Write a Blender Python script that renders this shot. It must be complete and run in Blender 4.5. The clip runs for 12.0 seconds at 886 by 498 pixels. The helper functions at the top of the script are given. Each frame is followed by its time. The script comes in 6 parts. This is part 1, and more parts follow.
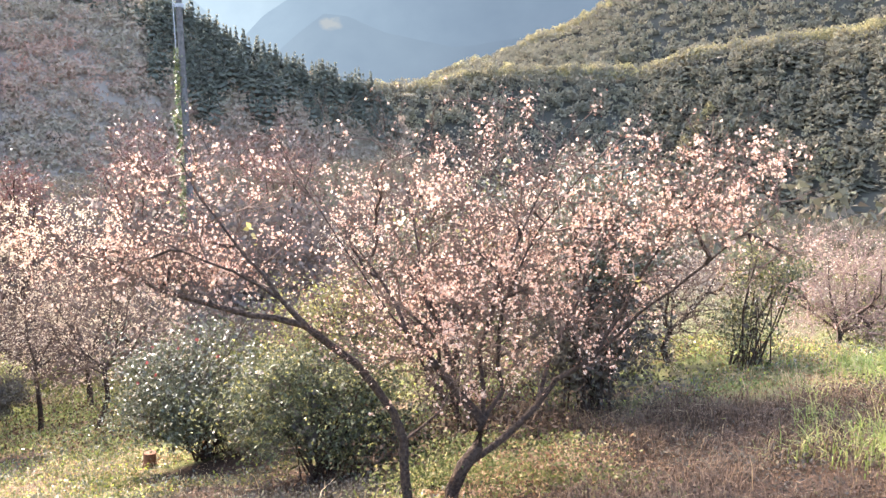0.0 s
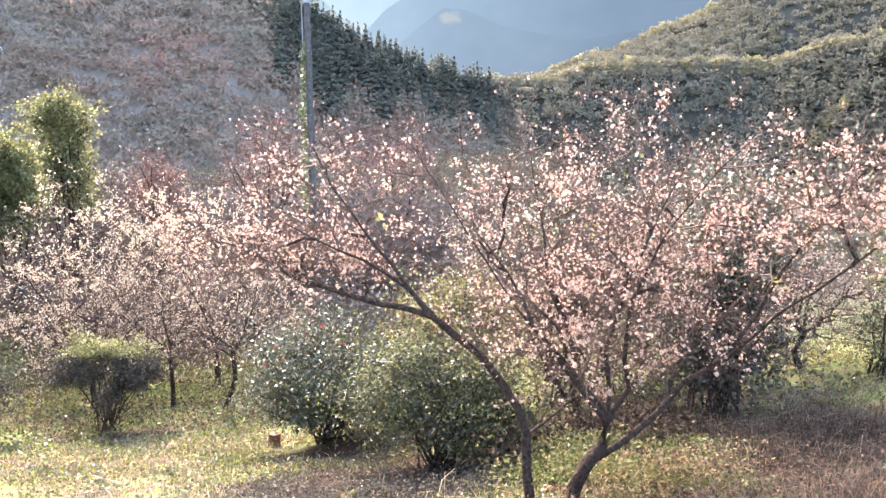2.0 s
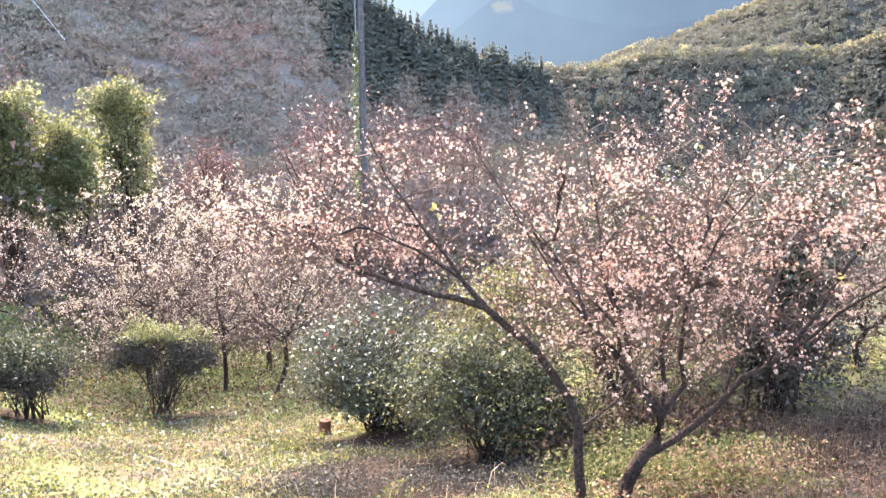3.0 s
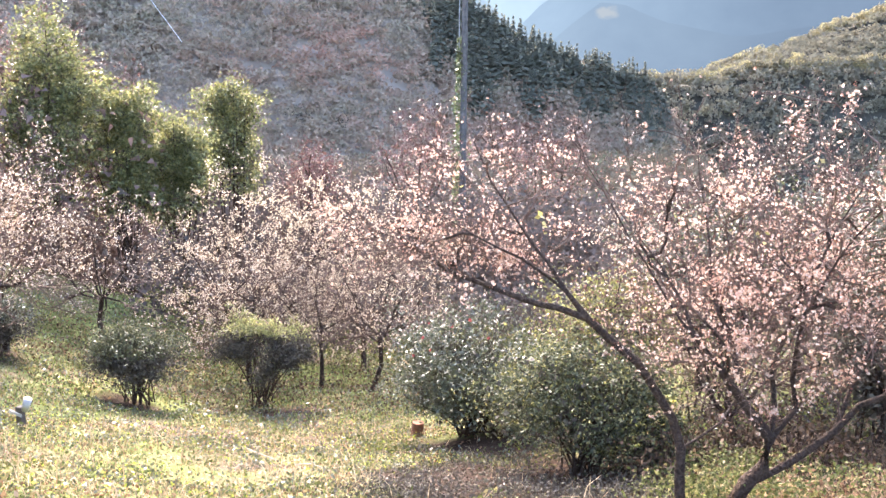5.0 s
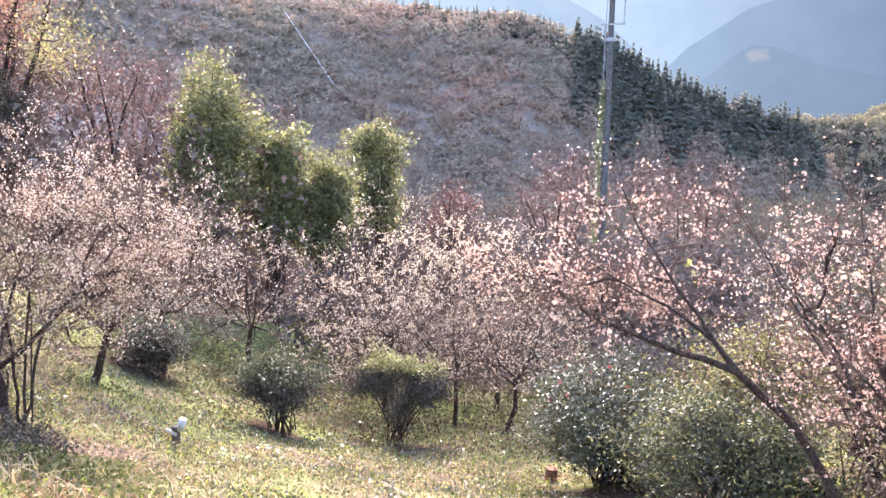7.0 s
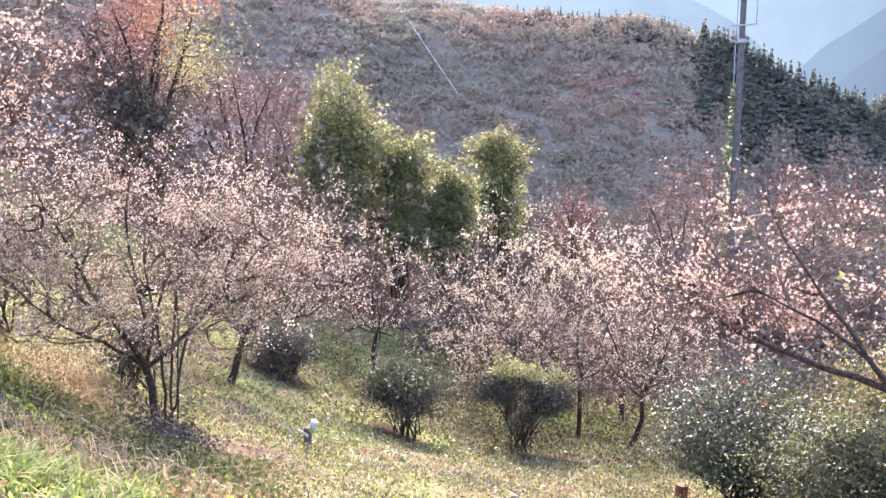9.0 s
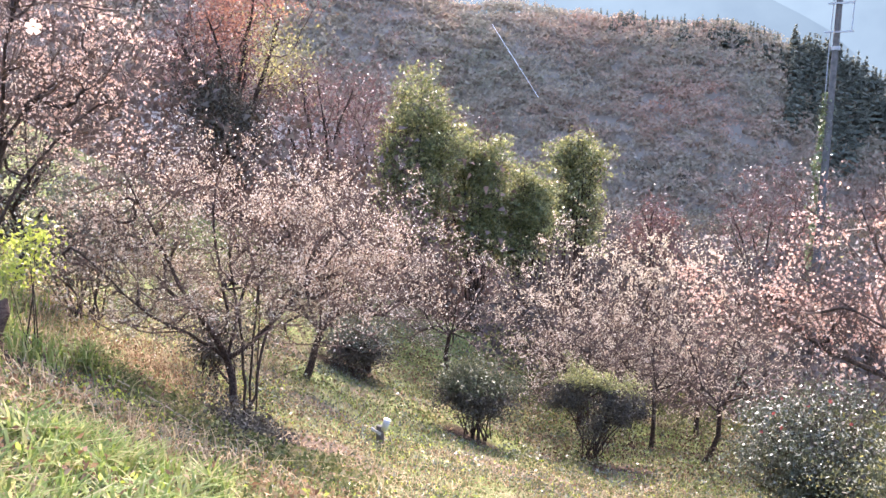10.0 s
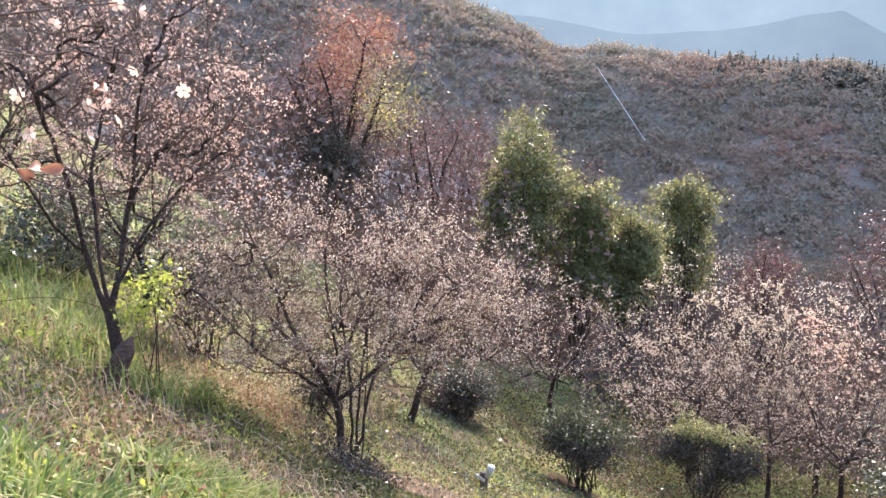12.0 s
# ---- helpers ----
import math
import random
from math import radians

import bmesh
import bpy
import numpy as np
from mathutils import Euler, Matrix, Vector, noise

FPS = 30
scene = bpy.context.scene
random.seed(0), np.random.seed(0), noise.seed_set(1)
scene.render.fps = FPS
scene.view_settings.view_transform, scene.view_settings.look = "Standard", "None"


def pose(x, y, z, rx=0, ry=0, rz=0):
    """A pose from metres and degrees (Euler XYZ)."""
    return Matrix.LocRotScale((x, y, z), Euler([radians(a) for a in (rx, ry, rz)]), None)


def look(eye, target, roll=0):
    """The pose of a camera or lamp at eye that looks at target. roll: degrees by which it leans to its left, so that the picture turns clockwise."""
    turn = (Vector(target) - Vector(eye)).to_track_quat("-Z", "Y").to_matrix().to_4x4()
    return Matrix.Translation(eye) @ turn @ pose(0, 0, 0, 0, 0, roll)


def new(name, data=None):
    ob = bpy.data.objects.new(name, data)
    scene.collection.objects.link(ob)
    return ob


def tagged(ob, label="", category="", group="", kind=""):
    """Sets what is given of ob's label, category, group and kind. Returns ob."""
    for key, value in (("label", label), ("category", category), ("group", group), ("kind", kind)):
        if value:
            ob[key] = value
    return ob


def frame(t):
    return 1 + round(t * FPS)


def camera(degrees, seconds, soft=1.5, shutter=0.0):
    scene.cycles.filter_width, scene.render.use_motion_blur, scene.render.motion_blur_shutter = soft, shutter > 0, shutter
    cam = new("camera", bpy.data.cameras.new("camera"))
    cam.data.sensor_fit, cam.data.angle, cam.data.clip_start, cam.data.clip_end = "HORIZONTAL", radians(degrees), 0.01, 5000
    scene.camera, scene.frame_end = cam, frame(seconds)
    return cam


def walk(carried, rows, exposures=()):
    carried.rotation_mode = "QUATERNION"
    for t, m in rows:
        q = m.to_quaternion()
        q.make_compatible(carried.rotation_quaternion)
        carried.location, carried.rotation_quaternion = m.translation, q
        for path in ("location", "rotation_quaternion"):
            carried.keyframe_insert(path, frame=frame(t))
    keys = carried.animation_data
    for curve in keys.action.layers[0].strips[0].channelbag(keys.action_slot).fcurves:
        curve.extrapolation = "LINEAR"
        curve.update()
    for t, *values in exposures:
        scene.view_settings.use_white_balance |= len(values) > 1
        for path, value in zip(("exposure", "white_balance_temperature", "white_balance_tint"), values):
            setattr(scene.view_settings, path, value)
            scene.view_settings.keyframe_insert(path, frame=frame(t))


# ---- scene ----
cam = camera(54.68, 12.0, 1.5)
PATH = [
    (0.0, (0.000, 0.000, 1.600), (0.245, 9.828, -0.232), -0.25),
    (0.5, (-0.023, -0.002, 1.594), (-0.099, 9.819, -0.286), -0.13),
    (1.0, (-0.048, -0.002, 1.594), (-0.453, 9.814, -0.272), -0.09),
    (1.5, (-0.073, -0.003, 1.594), (-0.794, 9.793, -0.282), -0.09),
    (2.0, (-0.099, -0.002, 1.593), (-1.176, 9.758, -0.302), -0.28),
    (2.5, (-0.118, 0.009, 1.592), (-1.509, 9.721, -0.345), -0.26),
    (3.0, (-0.134, 0.023, 1.592), (-1.775, 9.680, -0.417), -0.19),
    (5.0, (-0.205, 0.050, 1.598), (-2.919, 9.473, -0.360), 0.64),
    (5.5, (-0.222, 0.034, 1.594), (-3.339, 9.352, -0.270), 0.79),
    (6.0, (-0.232, 0.016, 1.601), (-3.737, 9.233, -0.059), 0.83),
    (6.5, (-0.237, -0.006, 1.612), (-4.087, 9.094, 0.073), 1.11),
    (7.0, (-0.248, -0.022, 1.614), (-4.470, 8.917, 0.105), 1.08),
    (9.0, (-0.342, -0.061, 1.625), (-5.776, 8.209, 0.179), 0.31),
    (9.5, (-0.355, -0.077, 1.629), (-6.160, 7.942, 0.221), 0.84),
    (10.0, (-0.379, -0.086, 1.631), (-6.515, 7.680, 0.201), 1.51),
    (10.5, (-0.396, -0.097, 1.636), (-6.729, 7.520, 0.262), 1.73),
    (11.0, (-0.414, -0.108, 1.642), (-6.964, 7.331, 0.316), 1.85),
    (11.5, (-0.422, -0.114, 1.651), (-7.249, 7.096, 0.462), 1.70),
    (12.0, (-0.417, -0.124, 1.657), (-7.483, 6.887, 0.691), 1.28),
]
walk(cam, [(t, look(eye, target, roll)) for t, eye, target, roll in PATH],
     [(0.0, 3.48, 6300, 18), (3.0, 3.55, 6000, 19), (5.5, 3.5, 6000, 21), (7.0, 3.32, 5850, 25), (9.5, 3.25, 5800, 25), (10.0, 3.1, 5800, 24), (10.5, 3.18, 5800, 22), (12.0, 2.7, 5850, 21)])

# ---- light ----
SUN_AZ, SUN_EL = 31.0, 34.0          # degrees to the left of +y, and above the horizon
world = bpy.data.worlds.new("world")
scene.world = world
world.use_nodes = True
wn = world.node_tree.nodes
sky = wn.new("ShaderNodeTexSky")
sky.sky_type, sky.sun_disc = "NISHITA", False
sky.sun_elevation, sky.sun_rotation = radians(SUN_EL), radians(-SUN_AZ)
sky.dust_density, sky.air_density = 3.0, 1.2
wn["Background"].inputs["Strength"].default_value = 0.15
world.node_tree.links.new(sky.outputs[0], wn["Background"].inputs["Color"])
sun = new("sun", bpy.data.lights.new("sun", "SUN"))
sun.data.energy, sun.data.angle, sun.data.color = 2.0, radians(0.6), (1.0, 0.87, 0.68)
sun_way = Vector((-math.sin(radians(SUN_AZ)) * math.cos(radians(SUN_EL)), math.cos(radians(SUN_AZ)) * math.cos(radians(SUN_EL)), math.sin(radians(SUN_EL))))
sun.matrix_world = look(sun_way * 60, (0, 0, 0))


# ---- materials ----
def node_mat(name):
    m = bpy.data.materials.new(name)
    m.use_nodes = True
    nt = m.node_tree
    return m, nt, nt.nodes["Principled BSDF"]


def ramp(nt, stops, fac):
    r = nt.nodes.new("ShaderNodeValToRGB")
    e = r.color_ramp.elements
    while len(e) < len(stops):
        e.new(0.5)
    for el, (p, c) in zip(e, stops):
        el.position, el.color = p, (*c, 1)
    nt.links.new(fac, r.inputs[0])
    return r.outputs[0]


def noise_tex(nt, scale, detail=4.0, rough=0.6, coords="Object"):
    tc = nt.nodes.new("ShaderNodeTexCoord")
    n = nt.nodes.new("ShaderNodeTexNoise")
    n.inputs["Scale"].default_value, n.inputs["Detail"].default_value, n.inputs["Roughness"].default_value = scale, detail, rough
    nt.links.new(tc.outputs[coords], n.inputs["Vector"])
    return n.outputs[0]


def mixed(nt, a, b, fac, blend="MIX"):
    m = nt.nodes.new("ShaderNodeMix")
    m.data_type, m.blend_type = "RGBA", blend
    for sock, v in ((m.inputs[6], a), (m.inputs[7], b), (m.inputs[0], fac)):
        if isinstance(v, (int, float)):
            sock.default_value = v
        elif isinstance(v, tuple):
            sock.default_value = (*v, 1)
        else:
            nt.links.new(v, sock)
    return m.outputs[2]


def bump(nt, bsdf, height, strength, dist=0.02):
    b = nt.nodes.new("ShaderNodeBump")
    b.inputs["Strength"].default_value, b.inputs["Distance"].default_value = strength, dist
    nt.links.new(height, b.inputs["Height"])
    nt.links.new(b.outputs[0], bsdf.inputs["Normal"])


def leafy(name, stops, rough=0.5, through_part=0.35, spec=0.5, patch=None):
    """Leaf or petal: colours vary from piece to piece, and light passes through in part."""
    m, nt, p = node_mat(name)
    g = nt.nodes.new("ShaderNodeNewGeometry")
    col = ramp(nt, stops, g.outputs["Random Per Island"])
    if patch:
        col = mixed(nt, col, patch[0], ramp(nt, [(0.42, (0, 0, 0)), (0.6, (1, 1, 1))], noise_tex(nt, patch[1], 3)))
    nt.links.new(col, p.inputs["Base Color"])
    p.inputs["Roughness"].default_value = rough
    p.inputs["Specular IOR Level"].default_value = spec
    t = nt.nodes.new("ShaderNodeBsdfTranslucent")
    nt.links.new(col, t.inputs["Color"])
    mx = nt.nodes.new("ShaderNodeMixShader")
    mx.inputs[0].default_value = through_part
    nt.links.new(p.outputs[0], mx.inputs[1])
    nt.links.new(t.outputs[0], mx.inputs[2])
    nt.links.new(mx.outputs[0], nt.nodes["Material Output"].inputs[0])
    return m


def rough_mat(name, stops, scale, rough=0.85, relief=0.5, fine=None, dist=0.02, spec=0.15):
    m, nt, p = node_mat(name)
    p.inputs["Specular IOR Level"].default_value = spec
    n = noise_tex(nt, scale)
    col = ramp(nt, stops, n)
    if fine:
        n2 = noise_tex(nt, fine[0], 6)
        col = mixed(nt, col, fine[1], ramp(nt, [(0.42, (0, 0, 0)), (0.66, (1, 1, 1))], n2))
        bump(nt, p, n2, relief, dist)
    else:
        bump(nt, p, n, relief, dist)
    nt.links.new(col, p.inputs["Base Color"])
    p.inputs["Roughness"].default_value = rough
    return m


BARK = rough_mat("cherry_bark", [(0.3, (0.016, 0.010, 0.007)), (0.7, (0.042, 0.026, 0.018))], 9, 0.95, 1.0, (45, (0.066, 0.044, 0.031)), 0.03)
BARK_DARK = rough_mat("dark_bark", [(0.3, (0.018, 0.011, 0.008)), (0.7, (0.042, 0.027, 0.019))], 7, 0.95, 0.8, (40, (0.06, 0.04, 0.028)))
BARK_STUB = rough_mat("brown_stub_bark", [(0.3, (0.045, 0.026, 0.019)), (0.7, (0.10, 0.06, 0.043))], 14, 0.95, 1.0, (60, (0.14, 0.09, 0.064)), 0.03)
TWIG = rough_mat("twig_bark", [(0.3, (0.062, 0.038, 0.027)), (0.7, (0.125, 0.078, 0.055))], 14, 0.7, 0.2)
TWIG_RED = rough_mat("red_twig_bark", [(0.3, (0.15, 0.095, 0.075)), (0.7, (0.27, 0.18, 0.145))], 10, 0.6, 0.2)
PETAL = leafy("cherry_petal", [(0.0, (0.37, 0.195, 0.135)), (0.35, (0.46, 0.295, 0.21)), (0.7, (0.49, 0.35, 0.265)), (0.88, (0.54, 0.43, 0.34)), (1.0, (0.61, 0.53, 0.45))], 0.6, 0.5, 0.12)
PETAL_DEEP = leafy("pink_petal", [(0.0, (0.30, 0.17, 0.125)), (0.5, (0.37, 0.24, 0.185)), (1.0, (0.46, 0.34, 0.275))], 0.55, 0.45, 0.25)
PETAL_DUSTY = leafy("dusty_pink_petal", [(0.0, (0.27, 0.185, 0.125)), (0.5, (0.39, 0.295, 0.205)), (0.8, (0.52, 0.435, 0.335)), (1.0, (0.68, 0.62, 0.52))], 0.65, 0.45, 0.15)
# Whitish petals, lightened to carry the sun glow on the two broad crowns.
PETAL_CREAM = leafy("sunglow_cream_petal", [(0.0, (0.40, 0.30, 0.20)), (0.5, (0.52, 0.415, 0.29)), (1.0, (0.66, 0.57, 0.42))], 0.65, 0.45, 0.15)
PETAL_GREY = leafy("pale_petal", [(0.0, (0.29, 0.205, 0.14)), (0.5, (0.37, 0.28, 0.20)), (1.0, (0.48, 0.395, 0.29))], 0.65, 0.45, 0.15)
CALYX = leafy("red_calyx", [(0.0, (0.20, 0.07, 0.05)), (1.0, (0.40, 0.19, 0.13))], 0.6, 0.4)
LEAF_GLOSSY = leafy("glossy_evergreen_leaf", [(0.0, (0.045, 0.050, 0.027)), (0.6, (0.085, 0.09, 0.048)), (1.0, (0.13, 0.125, 0.068))], 0.36, 0.15, 0.55)
# Dark leaves; the bright end of the ramp paints glints on some.
LEAF_SAGE = leafy("glint_evergreen_leaf", [(0.0, (0.036, 0.040, 0.019)), (0.75, (0.077, 0.082, 0.039)), (1.0, (0.16, 0.158, 0.083))], 0.55, 0.25, 0.22)
# Leaf colour with the shade inside and beneath plants put into it.
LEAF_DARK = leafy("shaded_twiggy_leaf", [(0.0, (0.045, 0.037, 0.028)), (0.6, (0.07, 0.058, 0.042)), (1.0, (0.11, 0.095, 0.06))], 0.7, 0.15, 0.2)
LEAF_OLIVE = leafy("olive_leaf", [(0.0, (0.075, 0.075, 0.026)), (0.6, (0.14, 0.135, 0.042)), (1.0, (0.27, 0.24, 0.08))], 0.5, 0.45)
LEAF_TREE = leafy("broadleaf_tree_leaf", [(0.0, (0.085, 0.09, 0.032)), (0.55, (0.15, 0.152, 0.056)), (1.0, (0.29, 0.275, 0.105))], 0.45, 0.5, 0.4)
LEAF_YELLOW = leafy("yellow_autumn_leaf", [(0.0, (0.15, 0.135, 0.045)), (0.5, (0.24, 0.21, 0.07)), (1.0, (0.40, 0.33, 0.12))], 0.5, 0.45)
LEAF_ORANGE = leafy("orange_autumn_leaf", [(0.0, (0.15, 0.055, 0.036)), (0.5, (0.24, 0.10, 0.06)), (1.0, (0.37, 0.19, 0.10))], 0.5, 0.45)
LEAF_LIME = leafy("fresh_yellow_green_leaf", [(0.0, (0.20, 0.23, 0.03)), (0.6, (0.32, 0.36, 0.05)), (1.0, (0.45, 0.46, 0.10))], 0.45, 0.55, 0.3)
CAMELLIA = leafy("red_flower_petal", [(0.0, (0.17, 0.035, 0.035)), (1.0, (0.27, 0.07, 0.06))], 0.6, 0.3, 0.2)
LEAF_RED = leafy("red_autumn_leaf", [(0.0, (0.075, 0.036, 0.028)), (0.5, (0.125, 0.058, 0.044)), (1.0, (0.185, 0.095, 0.066))], 0.6, 0.25)
GRASS_BLADE = leafy("green_grass_blade", [(0.0, (0.10, 0.14, 0.028)), (0.45, (0.19, 0.235, 0.055)), (0.75, (0.25, 0.275, 0.08)), (1.0, (0.36, 0.31, 0.14))], 0.5, 0.45, 0.2)
STRAW = leafy("dry_straw", [(0.0, (0.17, 0.11, 0.058)), (0.5, (0.29, 0.205, 0.11)), (1.0, (0.43, 0.335, 0.195))], 0.65, 0.35, 0.15)
WEED = leafy("low_weed_leaf", [(0.0, (0.05, 0.06, 0.018)), (0.4, (0.10, 0.112, 0.034)), (0.75, (0.16, 0.155, 0.054)), (1.0, (0.25, 0.19, 0.095))], 0.6, 0.35, 0.15)
DRY_WEED = leafy("dry_brown_weed", [(0.0, (0.035, 0.022, 0.014)), (0.6, (0.09, 0.055, 0.033)), (1.0, (0.19, 0.13, 0.08))], 0.8, 0.25, 0.15)
LITTER = leafy("fallen_leaf", [(0.0, (0.10, 0.052, 0.028)), (0.5, (0.21, 0.12, 0.065)), (1.0, (0.36, 0.25, 0.145))], 0.8, 0.25, 0.15)
# Darkened wood tone: the shade at the foot of the hill is in it.
WOODS_FOOT = leafy("shaded_bare_wood", [(0.0, (0.075, 0.066, 0.056)), (0.5, (0.095, 0.078, 0.066)), (1.0, (0.115, 0.088, 0.072))], 1.0, 0.1, 0.0)


def woodland(name, stops, dark, see=0.45):
    """Far twigs and leaves: tints in broad patches, light passing through in part."""
    return leafy(name, stops, 1.0, see, 0.0, (dark, 0.09))


WOODS_BARE = woodland("bare_wood", [(0.0, (0.10, 0.085, 0.07)), (0.4, (0.115, 0.095, 0.078)), (0.8, (0.125, 0.10, 0.08)), (1.0, (0.12, 0.105, 0.078))], (0.10, 0.08, 0.062), 0.15)
WOODS_RED = woodland("red_wood", [(0.0, (0.12, 0.082, 0.066)), (0.6, (0.14, 0.09, 0.072)), (1.0, (0.16, 0.11, 0.085))], (0.115, 0.085, 0.068), 0.15)
WOODS_GREEN = woodland("green_wood", [(0.0, (0.07, 0.074, 0.048)), (0.6, (0.09, 0.092, 0.06)), (1.0, (0.115, 0.112, 0.07))], (0.10, 0.085, 0.06), 0.15)
# Yellow-green tree tops with the sunlight on them put into the gold.
WOODS_GOLD = woodland("sunlit_golden_wood", [(0.0, (0.20, 0.18, 0.09)), (0.6, (0.26, 0.23, 0.11)), (1.0, (0.33, 0.29, 0.145))], (0.20, 0.17, 0.105))
WOODS_BROWN = woodland("brown_wood", [(0.0, (0.085, 0.074, 0.055)), (0.5, (0.10, 0.085, 0.062)), (1.0, (0.12, 0.10, 0.07))], (0.09, 0.075, 0.055), 0.15)
# Needle tones lifted to carry the haze over the far slopes.
CONIFER = leafy("conifer_needles", [(0.0, (0.12, 0.125, 0.095)), (0.6, (0.15, 0.152, 0.115)), (1.0, (0.18, 0.178, 0.132))], 1.0, 0.4, 0.0)
PLANTATION = leafy("plantation_needles", [(0.0, (0.16, 0.15, 0.108)), (0.6, (0.18, 0.168, 0.12)), (1.0, (0.20, 0.185, 0.132))], 1.0, 0.5, 0.0)
IVY = leafy("ivy_leaf", [(0.0, (0.06, 0.075, 0.03)), (0.6, (0.11, 0.13, 0.05)), (1.0, (0.20, 0.21, 0.09))], 0.4, 0.3)
STEEL = rough_mat("galvanised_steel", [(0.3, (0.20, 0.20, 0.20)), (0.7, (0.34, 0.34, 0.33))], 20, 0.45, 0.1)
STICK = rough_mat("bleached_stick", [(0.3, (0.24, 0.19, 0.14)), (0.7, (0.38, 0.31, 0.24))], 20, 0.8, 0.3)
CONCRETE = rough_mat("weathered_pole", [(0.3, (0.06, 0.055, 0.052)), (0.7, (0.12, 0.11, 0.10))], 6, 0.85, 0.3)
# White plastic greyed: the shade on cup and tag is in the colour.
DULL_WHITE = rough_mat("plastic_in_shade", [(0.3, (0.34, 0.33, 0.31)), (0.7, (0.48, 0.47, 0.45))], 12, 0.5, 0.1)
WIRE_GLINT = rough_mat("wire_glint_white", [(0.3, (0.66, 0.66, 0.68)), (0.7, (0.82, 0.82, 0.83))], 12, 0.4, 0.1)
STAKE = rough_mat("dark_stake_wood", [(0.3, (0.05, 0.04, 0.035)), (0.7, (0.11, 0.09, 0.075))], 25, 0.8, 0.4)
STUMP = rough_mat("cut_wood", [(0.3, (0.10, 0.045, 0.025)), (0.7, (0.19, 0.095, 0.055))], 30, 0.9, 0.5)


def ground_mat():
    m, nt, p = node_mat("hillside_ground")
    grass = ramp(nt, [(0.3, (0.075, 0.085, 0.025)), (0.5, (0.125, 0.14, 0.042)), (0.72, (0.175, 0.15, 0.06))], noise_tex(nt, 2.2, 8))
    soil = ramp(nt, [(0.35, (0.07, 0.048, 0.033)), (0.65, (0.17, 0.12, 0.08))], noise_tex(nt, 6, 8))
    col = mixed(nt, grass, soil, ramp(nt, [(0.47, (0, 0, 0)), (0.62, (1, 1, 1))], noise_tex(nt, 0.45, 6)))
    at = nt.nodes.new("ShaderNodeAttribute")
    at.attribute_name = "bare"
    # Earth and litter, darkened further to carry the shade under shrubs and trees.
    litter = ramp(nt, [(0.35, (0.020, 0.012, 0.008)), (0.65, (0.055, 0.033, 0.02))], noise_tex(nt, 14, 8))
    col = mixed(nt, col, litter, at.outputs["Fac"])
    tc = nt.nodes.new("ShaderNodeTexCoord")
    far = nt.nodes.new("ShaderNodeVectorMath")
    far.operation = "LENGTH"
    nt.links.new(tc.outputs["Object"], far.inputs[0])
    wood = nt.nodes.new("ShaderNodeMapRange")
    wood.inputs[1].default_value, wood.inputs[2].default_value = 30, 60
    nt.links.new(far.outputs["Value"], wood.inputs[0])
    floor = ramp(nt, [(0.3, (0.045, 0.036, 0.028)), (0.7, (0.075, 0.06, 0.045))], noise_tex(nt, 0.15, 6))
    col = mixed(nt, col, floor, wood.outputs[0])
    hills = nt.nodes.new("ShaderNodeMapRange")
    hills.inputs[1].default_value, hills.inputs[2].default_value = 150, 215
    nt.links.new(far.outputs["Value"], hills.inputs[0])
    # Left slope ground takes the haze-lifted tree-top tone; the right stays dark.
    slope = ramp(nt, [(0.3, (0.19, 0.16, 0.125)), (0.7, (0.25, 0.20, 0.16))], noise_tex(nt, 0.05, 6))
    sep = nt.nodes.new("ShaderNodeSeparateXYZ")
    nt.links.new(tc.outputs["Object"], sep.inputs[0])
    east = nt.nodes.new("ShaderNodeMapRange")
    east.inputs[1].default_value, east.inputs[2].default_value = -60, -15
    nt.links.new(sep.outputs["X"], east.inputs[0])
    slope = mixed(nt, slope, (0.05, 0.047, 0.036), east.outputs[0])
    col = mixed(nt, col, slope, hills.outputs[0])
    nt.links.new(col, p.inputs["Base Color"])
    p.inputs["Roughness"].default_value = 1.0
    p.inputs["Specular IOR Level"].default_value = 0.08
    bump(nt, p, noise_tex(nt, 9, 8, 0.7), 0.9, 0.06)
    return m


GROUND = ground_mat()


# ---- mesh helpers ----
def mesh_np(name, verts, faces):
    """A mesh from arrays: vertices (n, 3) and faces (m, k), all with k corners."""
    me = bpy.data.meshes.new(name)
    verts, faces = np.asarray(verts, np.float32), np.asarray(faces, np.int32)
    k = faces.shape[1]
    me.vertices.add(len(verts))
    me.vertices.foreach_set("co", verts.ravel())
    me.loops.add(faces.size)
    me.loops.foreach_set("vertex_index", faces.ravel())
    me.polygons.add(len(faces))
    me.polygons.foreach_set("loop_start", np.arange(0, faces.size, k, dtype=np.int32))
    me.update(calc_edges=True)
    me.validate()
    return me


def thing(name, loc, label, category, group="", kind=""):
    ob = new(name)
    ob.location = loc
    ob.empty_display_size = 0.1
    return tagged(ob, label, category, group, kind)


def np_part(name, verts, faces, material, parent=None, label="", kind="", smooth=False):
    """Arrays in world metres, linked as one mesh under its parent."""
    v = np.asarray(verts, float)
    if parent is not None:
        v = v - np.array(parent.location)
    me = mesh_np(name, v, faces)
    me.materials.append(material)
    if smooth:
        me.polygons.foreach_set("use_smooth", np.ones(len(me.polygons), bool))
    ob = new(name, me)
    if parent is not None:
        ob.parent = parent
    return tagged(ob, label, kind=kind)


